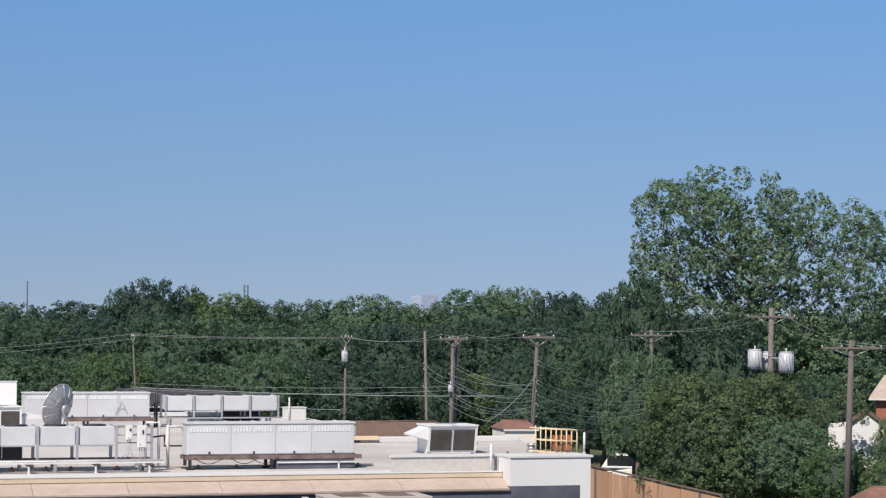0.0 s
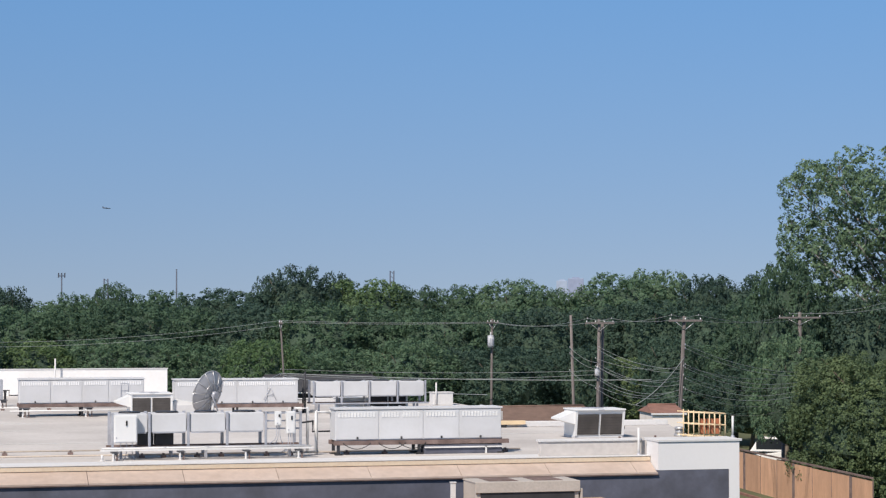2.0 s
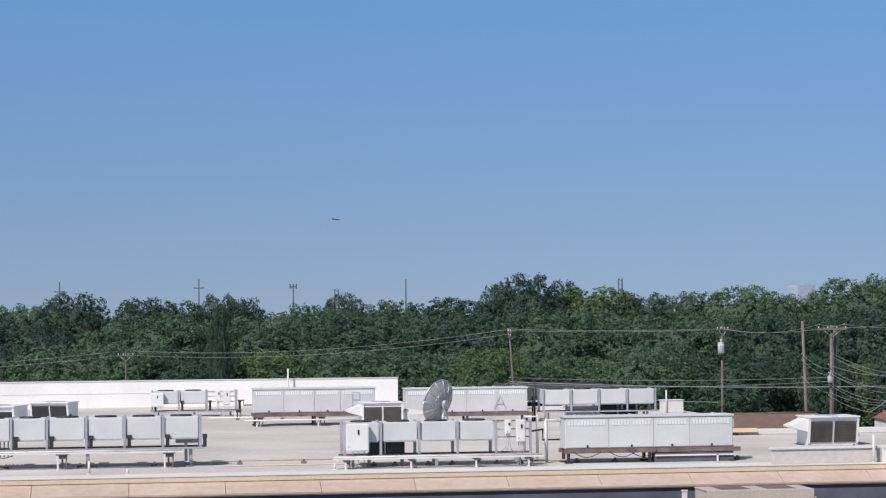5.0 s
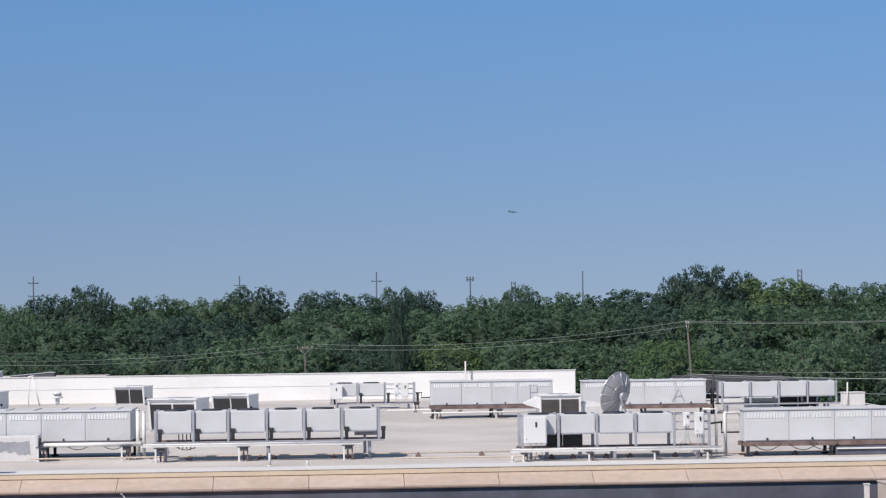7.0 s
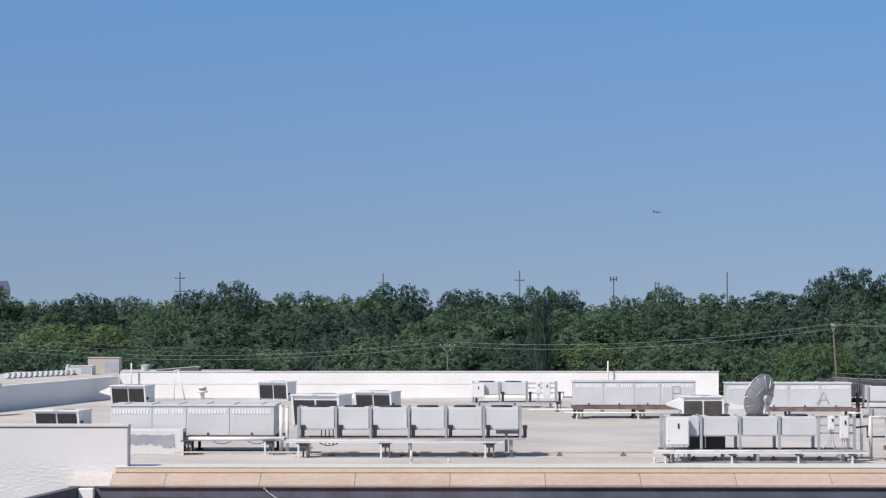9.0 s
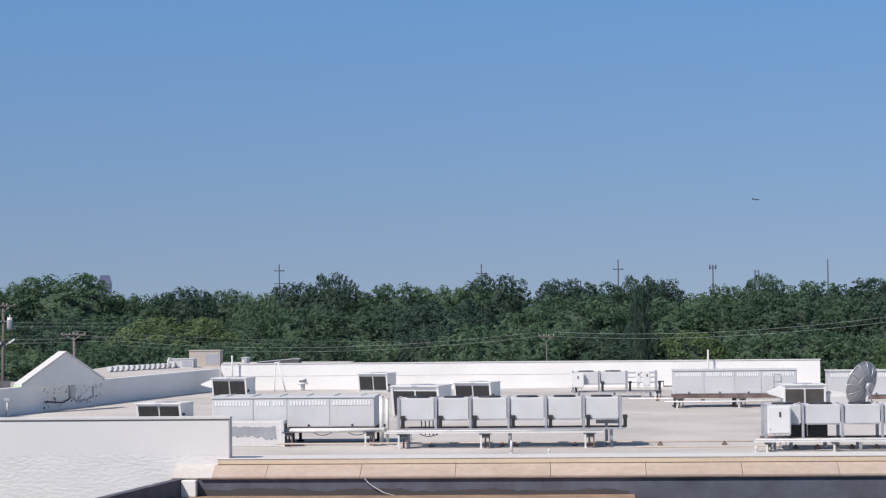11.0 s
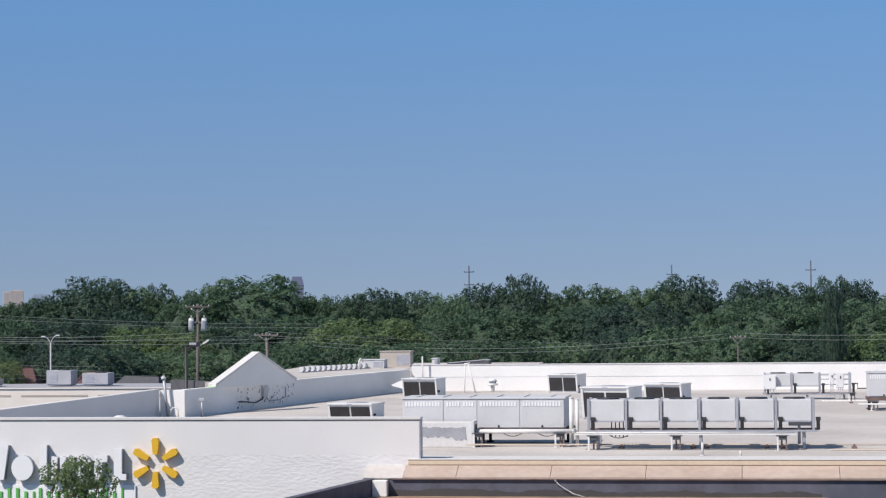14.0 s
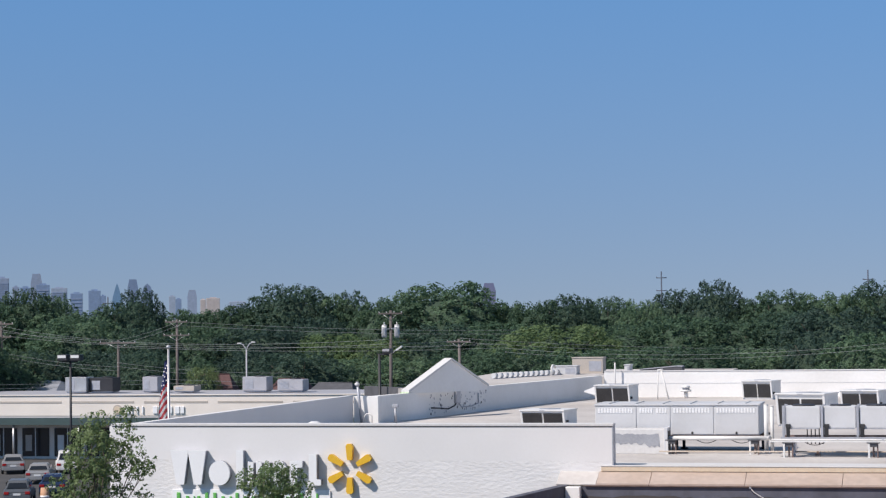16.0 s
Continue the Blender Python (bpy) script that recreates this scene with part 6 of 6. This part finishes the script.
NEAR_WEST = [(-25.6, -0.012, 0.015, 0), (-24.44, -0.0139, 0.0154, 2), (-22.82, -0.0143, 0.0154, 5), (-21.5, -0.014, 0.013, 2), (-20.44, -0.0176, 0.0106, 0), (-18.79, -0.0153, 0.0133, 2), (-17.43, -0.0157, 0.0154, 5), (-15.9, -0.019, 0.013, 3), (-14.6, -0.019, 0.013, 1), (-13.0, -0.016, 0.014, 0),
             (-11.52, -0.015, 0.0133, 0), (-9.9, -0.0165, 0.0140, 1), (-8.38, -0.0156, 0.0146, 3), (-6.79, -0.0154, 0.0154, 1), (-5.28, -0.0162, 0.0154, 0), (-3.6, -0.0100, 0.0130, 2)]
NEAR_EAST = [(-2.1, -0.009, 0.0154, 3), (-0.47, -0.0098, 0.0133, 0), (0.87, -0.0126, 0.0119, 5), (1.85, -0.0102, 0.0106, 2), (2.97, -0.0132, 0.0146, 4), (4.94, -0.0133, 0.0133, 1), (6.3, -0.0129, 0.0146, 0), (7.6, -0.0150, 0.0125, 3), (9.2, -0.0136, 0.0127, 4), (10.4, -0.018, 0.0120, 0),
             (11.44, -0.0173, 0.0138, 3), (13.24, -0.0136, 0.0138, 1), (14.6, -0.0169, 0.0119, 2), (15.81, -0.0167, 0.0146, 5), (16.88, -0.0192, 0.0133, 2), (17.94, -0.0164, 0.0106, 5), (19.15, -0.022, 0.0119, 4), (20.21, -0.0113, 0.0133, 2), (21.88, -0.0158, 0.0164, 3), (22.78, -0.0059, 0.0154, 1)]
for rows, near, west in ((SKY_WEST, 268, 0), (SKY_MIDDLE, 268, 0), (SKY_EAST, 268, 0), (MID_WEST, 226, 12), (MID_EAST, 222, 0), (NEAR_WEST, 192, 20), (NEAR_EAST, 186, 0)):
    for az, rise, half, kind in rows:
        dist = near + (west if az < -12 else 0) + random.uniform(-6, 6)
        plant(kind, az, dist, 12 + rise * dist, max(half * (1.4 if kind == 2 else 1.75), 0.0125) * dist)
# the far edge of the wood closes the gaps between crowns
az = -33.0
while az < 33:
    dist = 300 + random.uniform(-8, 8)
    plant(random.choice((0, 1, 3, 5)), az, dist, 12 + random.uniform(0.0025, 0.0046) * dist, 10.0)
    az += 2.3
for az in (-31.5, -29.8, -28.2, -26.8, 24.4, 26.6, 29.0, 31.4):
    plant(random.choice((0, 1, 3)), az, 205, 13.5, 5.6)
plant(2, 20.6, 176, 7.0, 4.4)
plant(5, 22.3, 172, 7.6, 4.4)
plant(3, 30.6, 168, 16.0, 5.4)
plant(0, 23.2, 153, 15.6, 3.2)
plant(0, 28.8, 160, 12.0, 5.0)
plant(5, 25.2, 156, 13.0, 4.6)
plant(1, 22.8, 178, 13.0, 5.0)
plant(1, 27.2, 131, 6.6, 3.1)
plant(4, 28.5, 128, 5.1, 2.2)
plant(4, 29.9, 125, 4.6, 1.9)
plant(3, 29.95, 137, 6.5, 1.5)
plant(3, 27.9, 147, 9.0, 3.1)
plant(1, 23.35, 146, 10.4, 3.0)
plant(4, -20.0, 197, 7.6, 2.0)
plant(5, 1.98, 176, 13.4, 1.0)

# the tall cottonwood with its open crown
random.seed(8)
lumps = []
while len(lumps) < 260:
    x, z = random.uniform(-9, 9.2), random.uniform(6.5, 22.6)
    roof = 22.5 - 0.016 * (x + 1.5) ** 2 - (0.9 if x > 1.5 else 0)
    left, right = -8.1 + 0.15 * max(0, z - 19) - 0.22 * max(0, 16 - z), 9.0 - 0.35 * max(0, 16.5 - z) * (z > 13)
    hole = (x - 6.3) ** 2 + (z - 17.6) ** 2 < 1.6 or (x - 6.6) ** 2 + (z - 14.4) ** 2 < 1.5 or (x + 5.2) ** 2 + (z - 16.4) ** 2 < 1.2
    if z < roof and left < x < right and not hole:
        lumps.append((x, random.uniform(-1, 1) * 4.2 * math.sqrt(max(0.05, 1 - (x / 10.5) ** 2)), z - 0.25, random.uniform(0.9, 1.75), 0.85))
for x, z in ((-8.2, 21.2), (-7.0, 22.4), (-4.2, 23.3), (-2.8, 23.4), (-1.2, 23.1), (1.2, 23.2), (2.4, 21.8), (4.5, 21.6), (5.1, 20.9), (7.1, 20.9), (8.4, 20.0), (9.2, 20.0), (8.9, 17.6), (-8.7, 18.4), (-9.3, 14.8), (-9.8, 12.2), (-9.6, 10.2)):
    lumps.append((x, random.uniform(-1.5, 1.5), z, random.uniform(0.6, 0.95), 0.85))
big = tree(41, 23, 9, lumps, 12500, 11, 0.108, "leaf_cotton", "tall cottonwood with an open grey-green crown", "pale_bark", core=0.0, trunk_r=0.42, clump_r=0.27, every=7, lowest=-0.9)
big.matrix_basis = pose(70.9, 143.4, 0, 0, 0, -26)
tagged(big, group="large trees")
lumps = round_lumps(77, 9.6, 6.1, -1.5, 110, 0.12, 0.12, 0.24)
for k in range(30):
    lumps.append((random.uniform(-6.0, 6.8), random.uniform(-4.5, 3), random.uniform(0.5, 8.8), random.uniform(0.7, 1.3), 0.9))
lumps = [(x, y, min(z, 8.9 - 0.04 * (x + 1.2) * (x + 1.2)), r, f) for x, y, z, r, f in lumps if x > -4.4 or z > 5.0]
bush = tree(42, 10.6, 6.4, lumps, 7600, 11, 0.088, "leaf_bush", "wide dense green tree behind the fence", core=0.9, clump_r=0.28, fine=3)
bush.matrix_basis = pose(58.9, 122.8, 0)
tagged(bush, group="large trees")
# young street trees before the sign wall
random.seed(15)
lumps = [(random.gauss(-0.1, 0.36), random.gauss(0, 0.4), random.uniform(5.6, 9.4), random.uniform(0.22, 0.42), 0.9) for k in range(58)] + [(random.gauss(0, 0.3), random.gauss(0, 0.3), random.uniform(8.6, 9.7), 0.2, 1.0) for k in range(10)] + [(1.05 + random.gauss(0, 0.14), random.gauss(0, 0.2), random.uniform(7.0, 9.3), 0.15, 1.0) for k in range(15)]
young = tree(51, 9.5, 1.3, lumps, 1750, 9, 0.042, "leaf_light", "young street tree with loose fresh leaves", core=0.0, trunk_r=0.1, clump_r=0.11, every=4, lowest=-1)
young.matrix_basis = pose(-19.75, 47.2, 0)
tagged(young, group="street trees")
lumps = [(random.gauss(0, 0.5), random.gauss(0, 0.5), random.uniform(5.6, 8.3), random.uniform(0.22, 0.38), 0.9) for k in range(55)]
lumps = [(x, y, min(z, 8.0 - 0.4 * abs(x)), r, f) for x, y, z, r, f in lumps]
young2 = tree(52, 8.0, 1.1, lumps, 1300, 9, 0.040, "leaf_light", "small street tree with fresh leaves by the sign", core=0.0, trunk_r=0.1, clump_r=0.10, every=5, lowest=-1)
young2.matrix_basis = pose(-17.3, 52.3, 0)
tagged(young2, group="street trees")


# ---- far skyline ----
def bearing(az, dist):
    return dist * math.sin(radians(az)), dist * math.cos(radians(az))


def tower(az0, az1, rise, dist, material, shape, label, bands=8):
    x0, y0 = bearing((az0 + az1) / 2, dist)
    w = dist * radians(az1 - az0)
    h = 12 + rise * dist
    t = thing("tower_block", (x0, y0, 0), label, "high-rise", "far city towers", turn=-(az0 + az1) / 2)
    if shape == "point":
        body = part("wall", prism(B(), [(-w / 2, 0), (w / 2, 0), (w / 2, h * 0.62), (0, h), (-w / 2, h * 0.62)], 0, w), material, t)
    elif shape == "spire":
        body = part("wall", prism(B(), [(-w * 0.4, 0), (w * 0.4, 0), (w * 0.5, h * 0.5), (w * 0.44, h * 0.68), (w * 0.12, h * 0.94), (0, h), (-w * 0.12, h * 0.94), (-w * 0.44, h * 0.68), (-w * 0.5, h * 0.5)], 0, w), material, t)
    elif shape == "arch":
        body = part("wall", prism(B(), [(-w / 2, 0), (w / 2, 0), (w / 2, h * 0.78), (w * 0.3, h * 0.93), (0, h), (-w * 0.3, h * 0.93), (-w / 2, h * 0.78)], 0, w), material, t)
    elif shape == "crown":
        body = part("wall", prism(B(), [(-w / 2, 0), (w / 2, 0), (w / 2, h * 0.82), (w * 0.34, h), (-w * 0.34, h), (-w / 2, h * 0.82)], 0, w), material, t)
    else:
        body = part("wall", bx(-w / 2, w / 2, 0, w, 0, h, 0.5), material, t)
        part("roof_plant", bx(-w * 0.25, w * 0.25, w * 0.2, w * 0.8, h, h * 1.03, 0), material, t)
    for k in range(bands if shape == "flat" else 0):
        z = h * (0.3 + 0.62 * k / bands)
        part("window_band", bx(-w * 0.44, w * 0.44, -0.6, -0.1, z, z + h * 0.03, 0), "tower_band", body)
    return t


# the haze over these towers lies in their pale bluish base colours
FAR = 3600
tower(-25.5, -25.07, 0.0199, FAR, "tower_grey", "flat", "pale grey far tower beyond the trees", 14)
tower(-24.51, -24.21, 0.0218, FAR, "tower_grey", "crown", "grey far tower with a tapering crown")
tower(-24.37, -24.02, 0.0167, FAR - 200, "tower_blue", "flat", "far tower in haze-tinted blue beyond the trees", 10)
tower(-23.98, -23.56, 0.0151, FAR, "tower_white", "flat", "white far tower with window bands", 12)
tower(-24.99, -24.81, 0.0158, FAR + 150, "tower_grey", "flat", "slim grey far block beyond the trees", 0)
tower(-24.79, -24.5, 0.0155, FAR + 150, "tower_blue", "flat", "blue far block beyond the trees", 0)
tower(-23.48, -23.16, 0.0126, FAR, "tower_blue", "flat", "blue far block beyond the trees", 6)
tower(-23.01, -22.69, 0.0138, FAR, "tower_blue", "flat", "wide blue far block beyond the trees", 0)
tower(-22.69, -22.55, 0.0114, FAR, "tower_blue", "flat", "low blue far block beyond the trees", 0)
tower(-22.39, -22.12, 0.0169, FAR, "tower_teal", "spire", "far tower in haze-tinted teal with a pointed top")
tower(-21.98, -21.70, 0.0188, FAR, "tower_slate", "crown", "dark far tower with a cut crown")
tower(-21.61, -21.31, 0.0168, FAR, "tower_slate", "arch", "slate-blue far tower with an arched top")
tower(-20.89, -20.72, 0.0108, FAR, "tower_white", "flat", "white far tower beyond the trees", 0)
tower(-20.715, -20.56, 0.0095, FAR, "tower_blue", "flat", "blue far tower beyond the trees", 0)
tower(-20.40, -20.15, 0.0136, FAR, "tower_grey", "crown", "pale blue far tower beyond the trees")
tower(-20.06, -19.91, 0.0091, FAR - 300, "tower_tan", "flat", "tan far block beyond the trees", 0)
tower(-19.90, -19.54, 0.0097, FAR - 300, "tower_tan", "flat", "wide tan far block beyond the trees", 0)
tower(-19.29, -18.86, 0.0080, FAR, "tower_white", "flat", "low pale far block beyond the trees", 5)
tower(-12.50, -12.14, 0.0152, 2600, "tower_mauve", "crown", "far tower in haze-tinted mauve with stepped top")
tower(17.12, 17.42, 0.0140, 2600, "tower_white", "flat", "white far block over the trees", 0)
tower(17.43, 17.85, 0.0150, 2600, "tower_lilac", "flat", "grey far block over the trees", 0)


def mast(az, rise, dist, kind, label):
    x, y = bearing(az, dist)
    h = 12 + rise * dist
    t = thing("far_mast", (x, y, 0), label, "mast", "far masts", turn=-az)
    w = dist * 0.00033
    part("shaft", cy((0, 0, 0), (0, 0, h), w * 1.3, w * 0.9, 8), "mast", t)
    if kind in ("cross", "double"):
        for k, z in enumerate((0.004,) if kind == "cross" else (0.0025, 0.0085)):
            zz = h - z * dist - (0.0005 * dist)
            part("crossarm", cy((-dist * 0.0024, 0, zz), (dist * 0.0024, 0, zz), w * 0.7, n=6), "mast", t)
            for s in (-1, 1):
                part("insulator", cy((s * dist * 0.0022, 0, zz), (s * dist * 0.0022, 0, zz + dist * 0.0005), w * 0.5, n=6), "mast", t)
    if kind == "cell":
        for s in (-1, 0, 1):
            part("antenna", bx(s * dist * 0.0014 - w, s * dist * 0.0014 + w, -w, w, h - dist * 0.0022, h, 0), "mast", t)
        part("ring", cy((-dist * 0.0016, 0, h - dist * 0.0014), (dist * 0.0016, 0, h - dist * 0.0014), w * 0.7, n=6), "mast", t)
    if kind == "twin":
        part("shaft", cy((dist * 0.0017, 0, 0), (dist * 0.0017, 0, h), w * 1.3, w * 0.9, 8), "mast", t)
        for k in range(4):
            z = h - dist * 0.0022 * k
            part("lattice", cy((0, 0, z), (dist * 0.0017, 0, z - dist * 0.0015), w * 0.4, n=5), "mast", t)
    return t


mast(6.94, 0.0193, 600, "plain", "plain steel mast over the trees")
mast(12.65, 0.0186, 600, "twin", "twin lattice mast over the trees")
mast(-2.27, 0.0190, 600, "cross", "transmission mast with a crossarm")
mast(1.40, 0.0203, 600, "cross", "transmission mast with a crossarm")
mast(3.92, 0.0174, 600, "cell", "cell tower with antennas over the trees")
mast(5.03, 0.0148, 600, "twin", "short twin mast over the trees")
mast(-7.70, 0.0196, 600, "double", "transmission mast with two crossarms")
mast(-22.5, 0.0108, 600, "double", "transmission mast before the far city")

# small aircraft high over the trees
jet = thing("aircraft", (*bearing(5.1, 2600), 12 + 0.0475 * 2600), "small dark aircraft in level flight", "aircraft")
b = B()
cyl(b, (-5.5, 0, 0.4), (0, 0, 0), 0.5, 0.75, 10)
cyl(b, (0, 0, 0), (4.2, 0, -0.4), 0.75, 0.3, 10)
part("fuselage", b, "mast", jet)
part("wing", slab(B(), [(-1.5, -4.5), (-0.6, -4.5), (1.6, 0), (-0.6, 4.5), (-1.5, 4.5), (-0.8, 0)], -0.15, 0.1), "mast", jet)
part("fin", prism(B(), [(-5.5, 0.5), (-3.6, 0.5), (-4.6, 2.2), (-5.5, 2.2)], -0.1, 0.1), "mast", jet)
part("tailplane", slab(B(), [(-5.5, -2), (-4.8, -2), (-4.0, 0), (-4.8, 2), (-5.5, 2)], 0.35, 0.5), "mast", jet)
